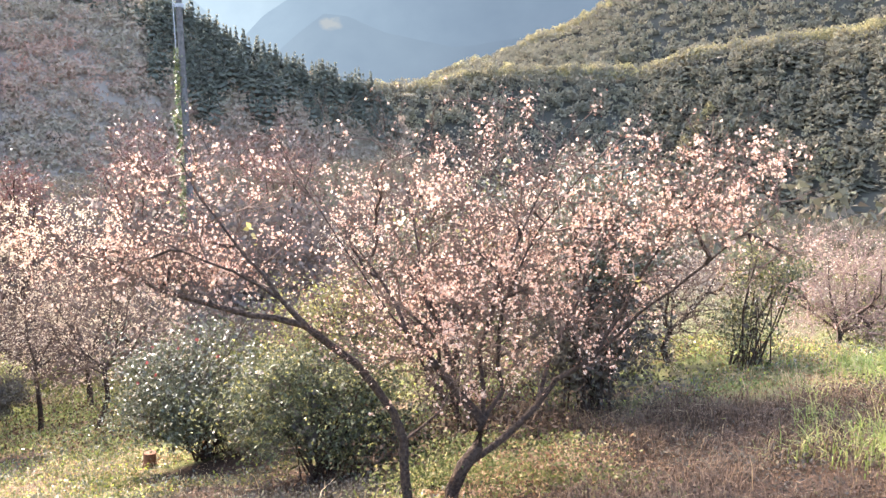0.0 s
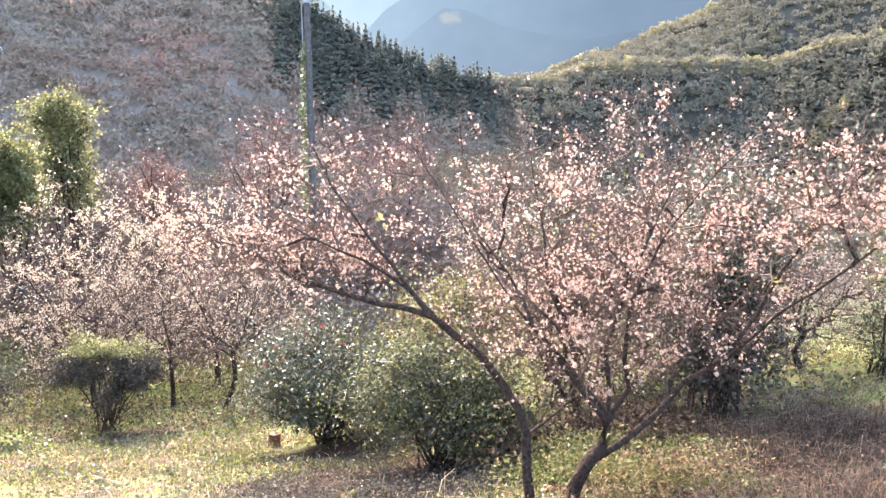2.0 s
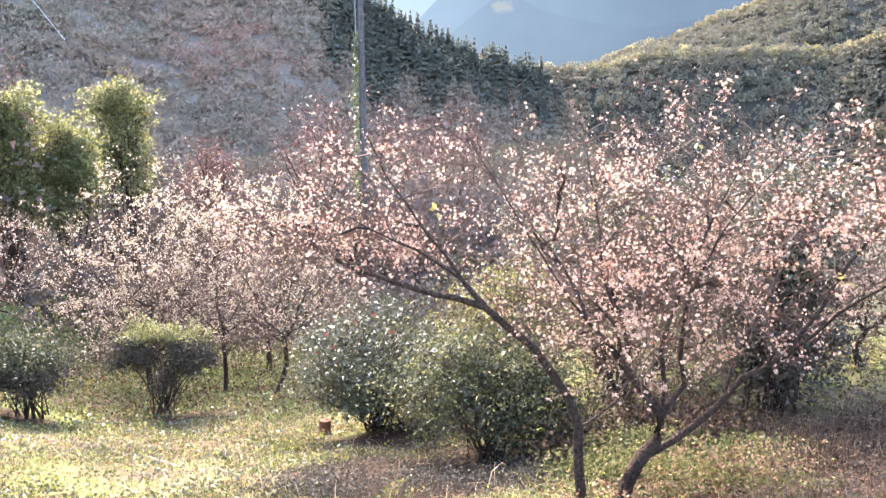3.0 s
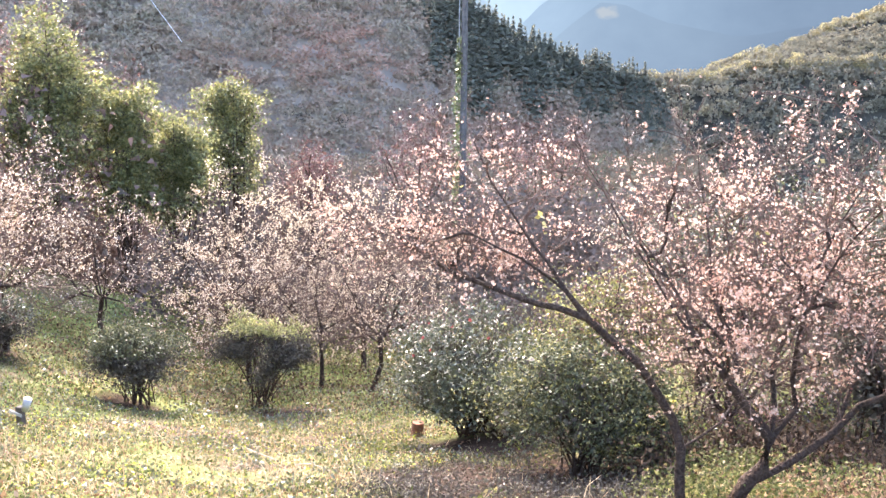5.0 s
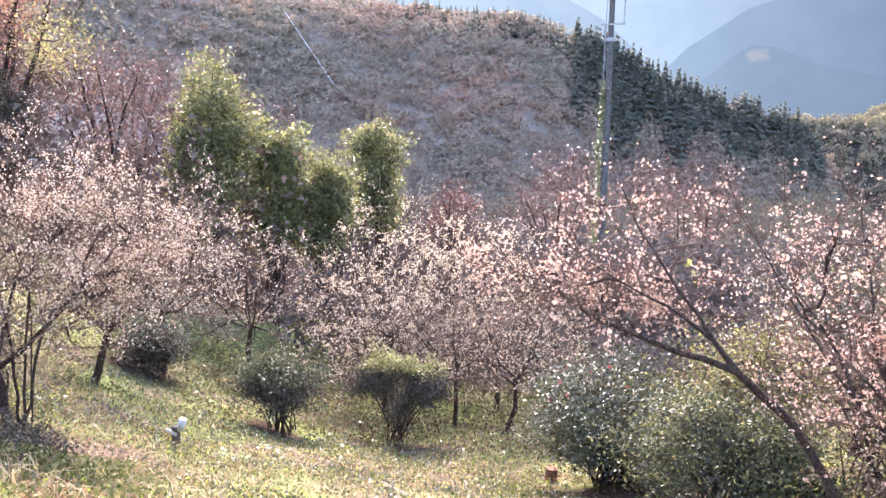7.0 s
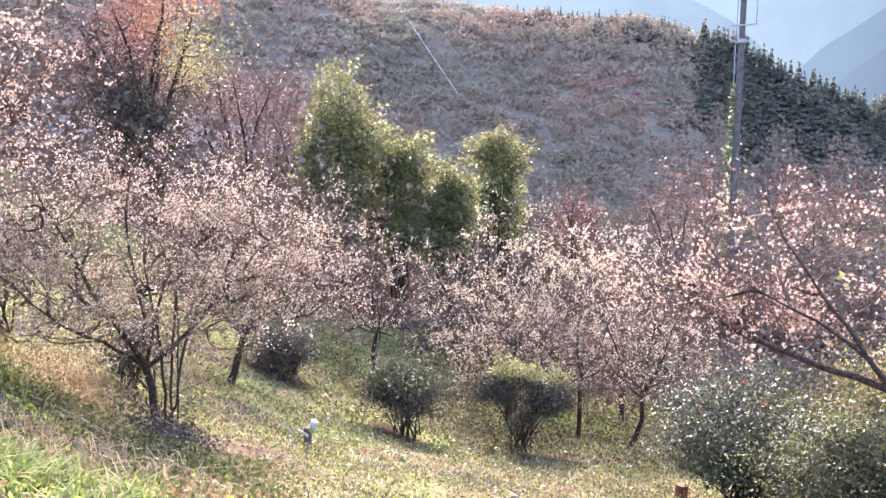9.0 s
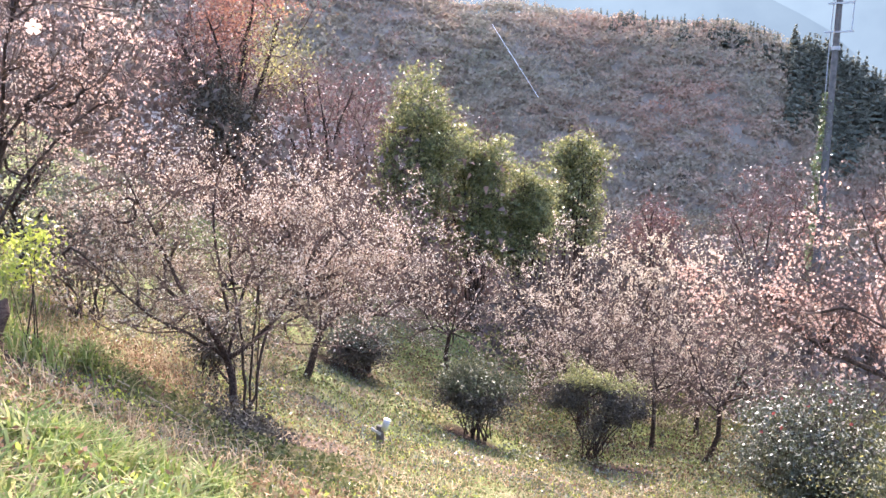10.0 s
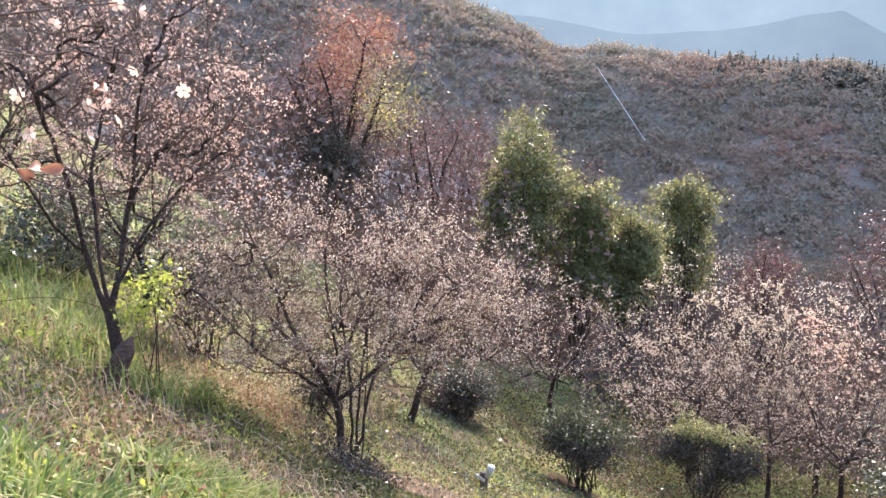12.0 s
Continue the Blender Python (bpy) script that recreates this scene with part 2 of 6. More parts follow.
def part(name, bm, material, parent=None, label="", smooth=False):
    me = bpy.data.meshes.new(name)
    bm.to_mesh(me)
    bm.free()
    me.materials.append(material)
    for p in me.polygons:
        p.use_smooth = smooth
    ob = new(name, me)
    if parent is not None:
        ob.parent = parent
    return tagged(ob, label)


def unit(v):
    return v / np.maximum(np.linalg.norm(v, axis=-1, keepdims=True), 1e-9)


def tube(pts, rad, sides):
    """Rings along a line: vertices and quads, closed by a point at the end."""
    pts, rad = np.asarray(pts, float), np.asarray(rad, float)
    tang = unit(np.gradient(pts, axis=0))
    ref = np.array([0.31, 0.17, 0.93]) if abs(tang[0] @ np.array([0.31, 0.17, 0.93])) < 0.9 else np.array([1.0, 0.2, 0.0])
    a = unit(np.cross(tang, ref))
    b = np.cross(tang, a)
    ang = np.arange(sides) * 2 * np.pi / sides
    ring = a[:, None] * np.cos(ang)[None, :, None] + b[:, None] * np.sin(ang)[None, :, None]
    v = (pts[:, None] + ring * rad[:, None, None]).reshape(-1, 3)
    n = len(pts)
    i, j = np.meshgrid(np.arange(n - 1), np.arange(sides), indexing="ij")
    j2 = (j + 1) % sides
    f = np.stack([i * sides + j, i * sides + j2, (i + 1) * sides + j2, (i + 1) * sides + j], -1).reshape(-1, 4)
    return v, f


class Heap:
    """Gathers arrays of vertices and faces into one mesh."""

    def __init__(self):
        self.v, self.f, self.n = [], [], 0

    def add(self, v, f):
        self.v.append(v)
        self.f.append(f + self.n)
        self.n += len(v)

    def out(self):
        return np.concatenate(self.v), np.concatenate(self.f)


def leaves(rng, centres, size, aspect=0.5, up=0.0, spread=0.35, fold=0.15):
    """One folded diamond of four corners at each centre."""
    n = len(centres)
    s = size * (1 + spread * rng.uniform(-1, 1, n))[:, None]
    along = rng.normal(size=(n, 3))
    along[:, 2] += up
    along = unit(along)
    side = unit(np.cross(along, rng.normal(size=(n, 3))))
    nor = np.cross(along, side)
    c = np.asarray(centres)
    v = np.stack([c - along * s * 0.5, c + side * s * aspect * 0.5 + nor * s * fold, c + along * s * 0.5, c - side * s * aspect * 0.5 + nor * s * fold], 1)
    return v.reshape(-1, 3), np.arange(4 * n).reshape(n, 4)


def flowers(rng, centres, size, petals=5, facing=None, round_petals=False):
    """Open blossoms: petals as folded diamonds round a middle."""
    n = len(centres)
    nor = rng.normal(size=(n, 3)) if facing is None else facing + 0.6 * rng.normal(size=(n, 3))
    nor = unit(nor)
    a = unit(np.cross(nor, rng.normal(size=(n, 3))))
    b = np.cross(nor, a)
    s = (size * rng.uniform(0.75, 1.2, n))[:, None, None]
    cup = rng.uniform(0.05, 0.6, n)[:, None, None]
    ang = np.arange(petals) * 2 * np.pi / petals
    w = np.pi / petals * 0.95

    def at(angle, rr, h):
        return (a[:, None] * np.cos(angle)[None, :, None] + b[:, None] * np.sin(angle)[None, :, None]) * rr * s + nor[:, None] * h * cup * s

    c = np.asarray(centres)[:, None]
    if not round_petals:
        v = np.stack([c + at(ang, 0.04, 0.0), c + at(ang - w, 0.36, 0.45), c + at(ang, 0.52, 0.62), c + at(ang + w, 0.36, 0.45)], 2)
        return v.reshape(-1, 3), np.arange(4 * n * petals).reshape(-1, 4)
    v = np.stack([c + at(ang, 0.03, 0.0), c + at(ang - w, 0.3, 0.35), c + at(ang - w * 0.6, 0.5, 0.6), c + at(ang, 0.47, 0.6), c + at(ang + w * 0.6, 0.5, 0.6), c + at(ang + w, 0.3, 0.35)], 2)
    q = np.array([[0, 1, 2, 3], [0, 3, 4, 5]])
    return v.reshape(-1, 3), (np.arange(n * petals)[:, None, None] * 6 + q[None]).reshape(-1, 4)


def twigs(rng, start, way, length, radius, bent=True):
    """Thin three-sided shoots with a bend."""
    n = len(start)
    a = unit(np.cross(way, rng.normal(size=(n, 3))))
    b = np.cross(way, a)
    mid = start + way * length[:, None] * 0.5 + a * length[:, None] * rng.uniform(-0.12, 0.12, (n, 1))
    tip = start + way * length[:, None]
    rings = []
    spans = ((start, 1.0), (mid, 0.75), (tip, 0.4)) if bent else ((start, 1.0), (tip, 0.4))
    for c, r in spans:
        for k in range(3):
            t = 2.094 * k
            rings.append(c + (a * math.cos(t) + b * math.sin(t)) * radius * r)
    v = np.stack(rings, 1).reshape(-1, 3)
    quad = np.array([[r * 3 + k, r * 3 + (k + 1) % 3, r * 3 + 3 + (k + 1) % 3, r * 3 + 3 + k] for r in range(len(spans) - 1) for k in range(3)])
    f = (np.arange(n)[:, None, None] * 3 * len(spans) + quad[None]).reshape(-1, 4)
    return v, f, mid, tip


def resample(line, step):
    line = np.asarray(line, float)
    out = [line[0]]
    for p, q, o, r in zip(line[:-1], line[1:], np.vstack([line[:1], line[:-2]]), np.vstack([line[2:], line[-1:]])):
        k = max(1, int(np.linalg.norm(q - p) / step))
        for i in range(1, k + 1):
            t = i / k
            out.append(0.5 * (2 * p + (q - o) * t + (2 * o - 5 * p + 4 * q - r) * t * t + (3 * p - o - 3 * q + r) * t ** 3))
    return np.array(out)


class Grown:
    """A branching frame: given limbs, then a way from the nearest branch to every tip."""

    def __init__(self, rng, limbs, tips, step=0.16, wander=0.014, tip_r=0.0035, power=0.46, lift=0.0):
        pos, par, dirs, self.chains, self.limb_chains = [], [], [], [], []
        for line in limbs:
            pts = resample(line, step)
            pts[1:-1] += rng.normal(size=(len(pts) - 2, 3)) * wander * 0.5
            d = unit(np.gradient(pts, axis=0))
            if pos:
                k = int(np.argmin(np.linalg.norm(np.array(pos) - pts[0], axis=1)))
                root = k if np.linalg.norm(pos[k] - pts[0]) < 0.25 else -1
            else:
                root = -1
            ids = []
            for i, p in enumerate(pts):
                if i == 0 and root >= 0:
                    ids.append(root)
                    continue
                par.append(ids[-1] if ids else -1)
                ids.append(len(pos))
                pos.append(p)
                dirs.append(d[i])
            self.limb_chains.append(ids)
        skeleton = np.array(pos)
        order = np.argsort([np.min(np.linalg.norm(skeleton - t, axis=1)) for t in tips])
        size = len(pos) + len(tips) * 16
        P, D = np.zeros((size, 3)), np.zeros((size, 3))
        P[: len(pos)], D[: len(pos)] = pos, dirs
        n = len(pos)
        for ti in order:
            tip = tips[ti]
            way = tip - P[:n]
            dist = np.linalg.norm(way, axis=1) + 1e-6
            cosine = (way * D[:n]).sum(1) / dist
            cost = dist * (1 + 0.9 * (1 - cosine)) + np.where(way[:, 2] < -0.1, 0.35, 0.0)
            k = int(np.argmin(cost))
            d = dist[k]
            segs = int(min(14, max(2, round(d / step))))
            p1 = P[k] + D[k] * d * 0.42 + np.array([0, 0, lift * d])
            ids, last = [k], P[k]
            for i in range(1, segs + 1):
                t = i / segs
                p = (1 - t) ** 2 * P[k] + 2 * t * (1 - t) * p1 + t * t * tip + rng.normal(size=3) * wander * (0.4 + t) * (i < segs)
                P[n], D[n] = p, (p - last) / (np.linalg.norm(p - last) + 1e-9)
                par.append(ids[-1])
                ids.append(n)
                last = p
                n += 1
            self.chains.append(ids)
        count = np.zeros(n)
        for c in self.chains:
            count[c[-1]] += 1
        for c in self.limb_chains:
            count[c[-1]] += 2
        for i in range(n - 1, -1, -1):
            if par[i] >= 0:
                count[par[i]] += count[i]
        self.P, self.D, self.count = P[:n], D[:n], count
        self.R = tip_r * np.maximum(count, 1) ** power

    def tubes(self, chains, sides, grow=1.0, flare=0.0, taper=1.0):
        h = Heap()
        for c in chains:
            r = self.R[c] * grow * np.linspace(1.0, taper, len(c))
            if len(c) > 1:
                r[0] = min(r[0], r[1] * 1.15)
            if flare:
                r = r * (1 + flare * np.exp(-np.arange(len(r)) / 1.2))
            v, f = tube(self.P[c], r, sides)
            h.add(v, f)
        return h.out()


def ellipsoid_tips(rng, n, centre, radii, shell=0.35, floor=-1.0):
    """Points in an ellipsoid, thicker towards its skin; floor cuts the underside, in radii."""
    out = []
    while len(out) < n:
        d = unit(rng.normal(size=3))
        if d[2] < floor:
            continue
        r = shell + (1 - shell) * rng.uniform() ** 0.75
        p = d * r
        if p[2] < floor:
            continue
        out.append(np.array(centre) + p * np.array(radii) * rng.uniform(0.85, 1.18))
    return out


def cherry(base, limbs, tips, seed, label, group="cherry trees on the slope", step=0.16, petal=None, bloom=2.0, bloom_size=0.034, petals=5,
           twig_n=2.2, twig_len=(0.07, 0.26), named=0, trunk_grow=1.0, tip_r=0.0035, bark=None, twig_mat=None, power=0.46, name="cherry_tree", branch_n=24, stems=1, limb_grow=1.0, buds=0, taper=1.0):
    """A cherry tree with its trunk, limbs, branches, shoots and blossoms."""
    rng = np.random.default_rng(seed)
    petal, bark, twig_mat = petal or PETAL, bark or BARK, twig_mat or TWIG
    ob = thing(name, base, label, "tree", group)
    g = Grown(rng, limbs, tips, step, tip_r=tip_r, power=power)
    v, f = g.tubes(g.limb_chains[:1], 9, trunk_grow, 0.5, taper)
    np_part("trunk", v, f, bark, ob, smooth=True)
    for k, c in enumerate(g.limb_chains[1:]):
        v, f = g.tubes([c], 8, trunk_grow if k < stems - 1 else trunk_grow * limb_grow, 0.0, taper)
        np_part("limb", v, f, bark, ob, smooth=True)
    rank = sorted(g.chains, key=lambda c: -g.R[c[1]] * len(c))
    for c in rank[:branch_n]:
        v, f = g.tubes([c], 5)
        np_part("branch", v, f, bark, ob, smooth=True)
    v, f = g.tubes(rank[branch_n:], 3)
    np_part("branchwork", v, f, twig_mat, ob, "fine grey-brown branchwork", "stuff", True)
    ids = np.array([i for c in g.chains for i in c[1:]])
    ids = ids[g.R[ids] < 4 * tip_r]
    pick = rng.choice(ids, int(len(ids) * twig_n))
    way = unit(g.D[pick] * 0.9 + unit(rng.normal(size=(len(pick), 3))) * 0.8 + np.array([0, 0, 0.3]))
    tv, tf, mid, tip = twigs(rng, g.P[pick], way, rng.uniform(*twig_len, len(pick)), tip_r * 0.62, branch_n > 85)
    np_part("brushwood", tv, tf, twig_mat, ob, "thin reddish-brown shoots", "stuff")
    # Blossoms sit in small bunches along the shoots; some shoots stay bare.
    rich = rng.uniform(size=len(pick)) ** 1.5
    for a in range(4):
        rich *= 0.45 + 0.9 * (np.sin(g.P[pick] @ unit(rng.normal(size=3)) * rng.uniform(8, 15) + rng.uniform(0, 6)) > -0.3)
    spots = []
    total = bloom * rich / max(rich.mean(), 1e-6)
    for t in range(int(total.max()) + 1):
        live = np.where(total > t + rng.uniform(size=len(total)))[0]
        k = rng.uniform(0.25, 1.0, len(live))[:, None]
        spots.append(g.P[pick][live] * (1 - k) + tip[live] * k + rng.normal(size=(len(live), 3)) * 0.022)
    spots = np.concatenate(spots)
    rng.shuffle(spots)
    if buds:
        at = rng.integers(len(spots), size=buds)
        bv, bf = leaves(rng, spots[at] + rng.normal(size=(buds, 3)) * 0.035, 0.013, 0.5, -0.3)
        np_part("budding", bv, bf, CALYX, ob, "dark red buds and calyxes", "stuff")
    if named:
        shared = []
        for s in range(6):
            fv, ff = flowers(rng, rng.normal(size=(4, 3)) * 0.016, bloom_size, 5, None, True)
            me = mesh_np("blossom", fv, ff)
            me.materials.append(petal)
            shared.append(me)
        near = np.argsort(np.hypot(spots[:, 0], spots[:, 1]))[:: max(1, len(spots) // (3 * named))][:named]
        for i, s in enumerate(near):
            o = new("blossom", shared[i % 6])
            o.parent = ob
            o.location = Vector(spots[s]) - ob.location
            o.rotation_euler = tuple(rng.uniform(0, 6.28, 3))
        spots = np.delete(spots, near, axis=0)
    fv, ff = flowers(rng, spots, bloom_size, petals)
    np_part("blossoms", fv, ff, petal, ob, "pale pink five-petalled blossoms", "stuff")
    return ob


# ---- ground ----
POLY = (0.184, -0.2, -2.113, 1.077, 1.887, -3.732, -0.302, 0.966, 2.164, 4.999, -0.612, -2.024, -2.064, -1.67, -1.719)
# Skylines seen from the terrace: degrees left of +y and degrees above the eye.
CREST_AZ = (-180, -90, -60, -3, 0.5, 3.0, 4.6, 8.9, 12.4, 13.7, 15.8, 18.4, 20.7, 24.7, 28.5, 33.7, 38.5, 40.0, 43, 50, 60, 90, 180)
CREST_EL = (6.0, 2.0, -9.5, -9.5, -3.5, -0.8, -0.3, 0.9, 1.9, 2.7, 3.7, 5.2, 6.1, 6.5, 6.6, 7.3, 7.6, 8.6, 9.8, 12.0, 14.0, 13.0, 6.0)
NEAR_AZ = (-180, -60, -40, -28, -23, -19, -16.5, -14.8, -9.4, -5.8, -2, 1.6, 4, 8, 12, 180)
NEAR_EL = (6.0, 8.5, 6.0, 3.5, 2.6, 1.9, 1.2, 0.7, 0.8, 0.8, 0.3, -0.1, -0.4, -1.2, -4.0, -4.0)
BACK_AZ = (-180, -60, -25, -16, -12.3, -11.5, -9.4, -6.8, -4.3, -1, 2, 180)
BACK_EL = (6.0, 14.0, 10.6, 7.4, 5.6, 4.8, 3.7, 2.6, 1.7, 0.6, -1.0, -1.0)
SPUR_R, BACK_R, FACE = 420.0, 720.0, 0.75


def smooth(t):
    t = np.clip(t, 0, 1)
    return t * t * (3 - 2 * t)


def near_height(x, y):
    xc, yc = np.clip(x, -12.5, 5.0), np.clip(y, -2.0, 17.0)
    X, Y = xc / 10, yc / 10
    terms = (1 + 0 * X, X, Y, X * X, X * Y, Y * Y, X ** 3, X * X * Y, X * Y * Y, Y ** 3, X ** 4, X ** 3 * Y, X * X * Y * Y, X * Y ** 3, Y ** 4)
    z = sum(c * t for c, t in zip(POLY, terms))
    over = np.clip(x - 5.0, 0, 12)
    z = z - 0.36 * np.exp(-((x + 6.75) ** 2 + (y - 5.15) ** 2) / 1.0)
    return z - 0.42 * np.clip(x + 12.5, -14, 0) - 0.12 * over - 0.16 * np.clip(y - 17, 0, 20) + 0.03 * np.clip(-2 - y, 0, 20)


def ripple(x, y):
    return 0.05 * np.sin(x * 1.3 + 0.7 * y) * np.sin(y * 0.9 - 0.4 * x) + 0.025 * np.sin(3.1 * x + 1.1) * np.sin(2.7 * y) + 0.012 * np.sin(7.3 * x) * np.sin(6.1 * y + 0.5)


def hillside(az):
    """The wooded hill: where its steep face starts and ends, its foot and its crest."""
    r1 = 330.0 + 0 * az
    low = np.minimum(-4.0, -10.0 + 0.1 * np.clip(az - 20, 0, 40))
    crest = 1.6 + r1 * np.tan(np.radians(np.interp(az, CREST_AZ, CREST_EL)))
    foot = np.minimum(low - 0.085 * (r1 * 0.78 - 50), crest - 2)
    r0 = r1 - (crest - foot) / FACE
    return low, foot, crest, r0, r1


def spur(az):
    crest = 1.6 + SPUR_R * np.tan(np.radians(np.interp(az, NEAR_AZ, NEAR_EL)))
    return -44.0, crest, SPUR_R - (crest + 44.0) / 0.95, SPUR_R


def height(x, y):
    x, y = np.asarray(x, float), np.asarray(y, float)
    r = np.hypot(x, y)
    az = np.degrees(np.arctan2(-x, y))
    low, foot, crest, r0, r1 = hillside(az)
    near = near_height(x, y) + ripple(x, y) * smooth((30 - r) / 10)
    far = low + (foot - low) * np.clip((r - 50) / np.maximum(r0 - 50, 1), 0, 1)
    far = np.where(r > r0, foot + (crest - foot) * (1 - (1 - np.clip((r - r0) / (r1 - r0), 0, 1)) ** 1.2), far)
    far = np.where(r > r1, crest + (-44 - crest) * smooth((r - r1) / 60), far)
    base, b, b0, b1 = spur(az)
    far = np.where((r > b0) & (r <= b1), np.maximum(far, base + (b - base) * (1 - (1 - np.clip((r - b0) / (b1 - b0), 0, 1)) ** 1.2)), far)
    far = np.where(r > b1, b - 14 * smooth((r - b1) / 60), far)
    c = 1.6 + BACK_R * np.tan(np.radians(np.interp(az, BACK_AZ, BACK_EL)))
    rise = np.clip((r - BACK_R + 115) / 115, 0, 1)
    far = np.where(r > BACK_R - 115, (b - 14) + (c - b + 14) * (1 - (1 - rise) ** 1.08), far)
    far = np.where(r > BACK_R, c + (-60 - c) * smooth((r - BACK_R) / 300), far)
    k = smooth((r - 22) / 14)
    rough = (1.2 * np.sin(x * 0.11 + 1) * np.sin(y * 0.13) + 2.2 * np.sin(x * 0.045 + 2) * np.sin(y * 0.052 + 0.6) * smooth((r - 120) / 80)) * smooth((r - 45) / 30)
    return near * (1 - k) + far * k + rough


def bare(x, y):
    """How far the ground lies bare: dark earth and litter, with the shade under the shrubs and the tall trees put into
    the colour.
    """
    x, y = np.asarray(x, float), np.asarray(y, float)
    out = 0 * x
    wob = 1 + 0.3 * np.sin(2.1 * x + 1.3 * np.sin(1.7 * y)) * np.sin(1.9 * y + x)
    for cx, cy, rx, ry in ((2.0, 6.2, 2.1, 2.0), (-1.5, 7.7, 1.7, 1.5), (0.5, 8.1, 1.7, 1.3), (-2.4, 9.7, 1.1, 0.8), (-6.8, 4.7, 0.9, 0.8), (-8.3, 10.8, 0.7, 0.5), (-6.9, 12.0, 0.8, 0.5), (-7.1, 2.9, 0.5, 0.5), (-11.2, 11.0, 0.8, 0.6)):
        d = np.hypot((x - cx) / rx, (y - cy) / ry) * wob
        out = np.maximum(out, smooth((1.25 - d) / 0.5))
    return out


def ground_sheet():
    rings = np.concatenate([np.arange(0.15, 26, 0.31), 26 * 1.02 ** np.arange(0, 175), 850 * 1.06 ** np.arange(1, 28)])
    spokes = 330
    front = np.linspace(-80, 100, 220)
    back = np.linspace(100, 280, spokes - 270 + 1)[1:-1]
    ang = np.radians(np.concatenate([front, back]))
    R, A = np.meshgrid(rings, ang, indexing="ij")
    x, y = -R * np.sin(A), R * np.cos(A)
    z = height(x, y)
    n = len(ang)
    v = np.concatenate([np.stack([x, y, z], -1).reshape(-1, 3), [[0, 0, float(height(0.0, 0.01))]]])
    i, j = np.meshgrid(np.arange(len(rings) - 1), np.arange(n), indexing="ij")
    j2 = (j + 1) % n
    f = np.stack([i * n + j, (i + 1) * n + j, (i + 1) * n + j2, i * n + j2], -1).reshape(-1, 4)
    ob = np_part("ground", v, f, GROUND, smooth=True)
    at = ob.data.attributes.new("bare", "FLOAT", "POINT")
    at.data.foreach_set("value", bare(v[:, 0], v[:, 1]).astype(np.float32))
    bm = bmesh.new()
    bm.from_mesh(ob.data)
    bm.verts.ensure_lookup_table()
    for k in range(n):
        bm.faces.new((bm.verts[len(v) - 1], bm.verts[k], bm.verts[(k + 1) % n]))
    bm.to_mesh(ob.data)
    bm.free()
    return tagged(ob, "grassy hillside with weeds, straw and bare soil, wooded slopes beyond", "ground", kind="structure")


ground_sheet()


def on_ground(x, y, sink=0.0):
    return Vector((x, y, float(height(x, y)) - sink))


# ---- far distance ----
def far_air(name, deep, pale, scar=None):
    """Distant slopes drowned in bright air, its haze painted as a glow: paler towards the sun, faint wooded streaks,
    perhaps one light clearing.
    """
    m, nt, p = node_mat(name)
    g = nt.nodes.new("ShaderNodeNewGeometry")
    sep = nt.nodes.new("ShaderNodeSeparateXYZ")
    nt.links.new(g.outputs["Position"], sep.inputs[0])
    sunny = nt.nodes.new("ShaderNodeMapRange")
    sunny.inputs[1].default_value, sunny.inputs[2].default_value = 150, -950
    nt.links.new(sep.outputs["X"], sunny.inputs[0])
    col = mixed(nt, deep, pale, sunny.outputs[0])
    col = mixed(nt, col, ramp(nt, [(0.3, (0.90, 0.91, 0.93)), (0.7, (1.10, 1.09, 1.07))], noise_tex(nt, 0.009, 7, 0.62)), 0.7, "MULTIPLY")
    if scar:
        rag = nt.nodes.new("ShaderNodeTexNoise")
        rag.inputs["Scale"].default_value, rag.inputs["Detail"].default_value = 0.06, 6
        nt.links.new(g.outputs["Position"], rag.inputs["Vector"])
        off = nt.nodes.new("ShaderNodeVectorMath")
        off.operation = "MULTIPLY_ADD"
        off.inputs[1].default_value = (26, 26, 26)
        nt.links.new(rag.outputs["Color"], off.inputs[0])
        nt.links.new(g.outputs["Position"], off.inputs[2])
        d = nt.nodes.new("ShaderNodeVectorMath")
        d.operation = "SUBTRACT"
        d.inputs[1].default_value = tuple(k + 13 for k in scar)
        nt.links.new(off.outputs[0], d.inputs[0])
        sc = nt.nodes.new("ShaderNodeVectorMath")
        sc.operation = "MULTIPLY"
        sc.inputs[1].default_value = (0.048, 0.0, 0.085)
        nt.links.new(d.outputs[0], sc.inputs[0])
        ln = nt.nodes.new("ShaderNodeVectorMath")
        ln.operation = "LENGTH"
        nt.links.new(sc.outputs[0], ln.inputs[0])
        near_scar = nt.nodes.new("ShaderNodeMapRange")
        near_scar.inputs[1].default_value, near_scar.inputs[2].default_value, near_scar.inputs[4].default_value = 1.0, 0.45, 0.7
        nt.links.new(ln.outputs["Value"], near_scar.inputs[0])
        col = mixed(nt, col, (0.054, 0.058, 0.054), near_scar.outputs[0])
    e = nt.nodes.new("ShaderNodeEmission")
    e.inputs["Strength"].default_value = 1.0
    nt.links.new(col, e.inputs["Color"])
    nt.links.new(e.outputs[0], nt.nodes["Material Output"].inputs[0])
    return m


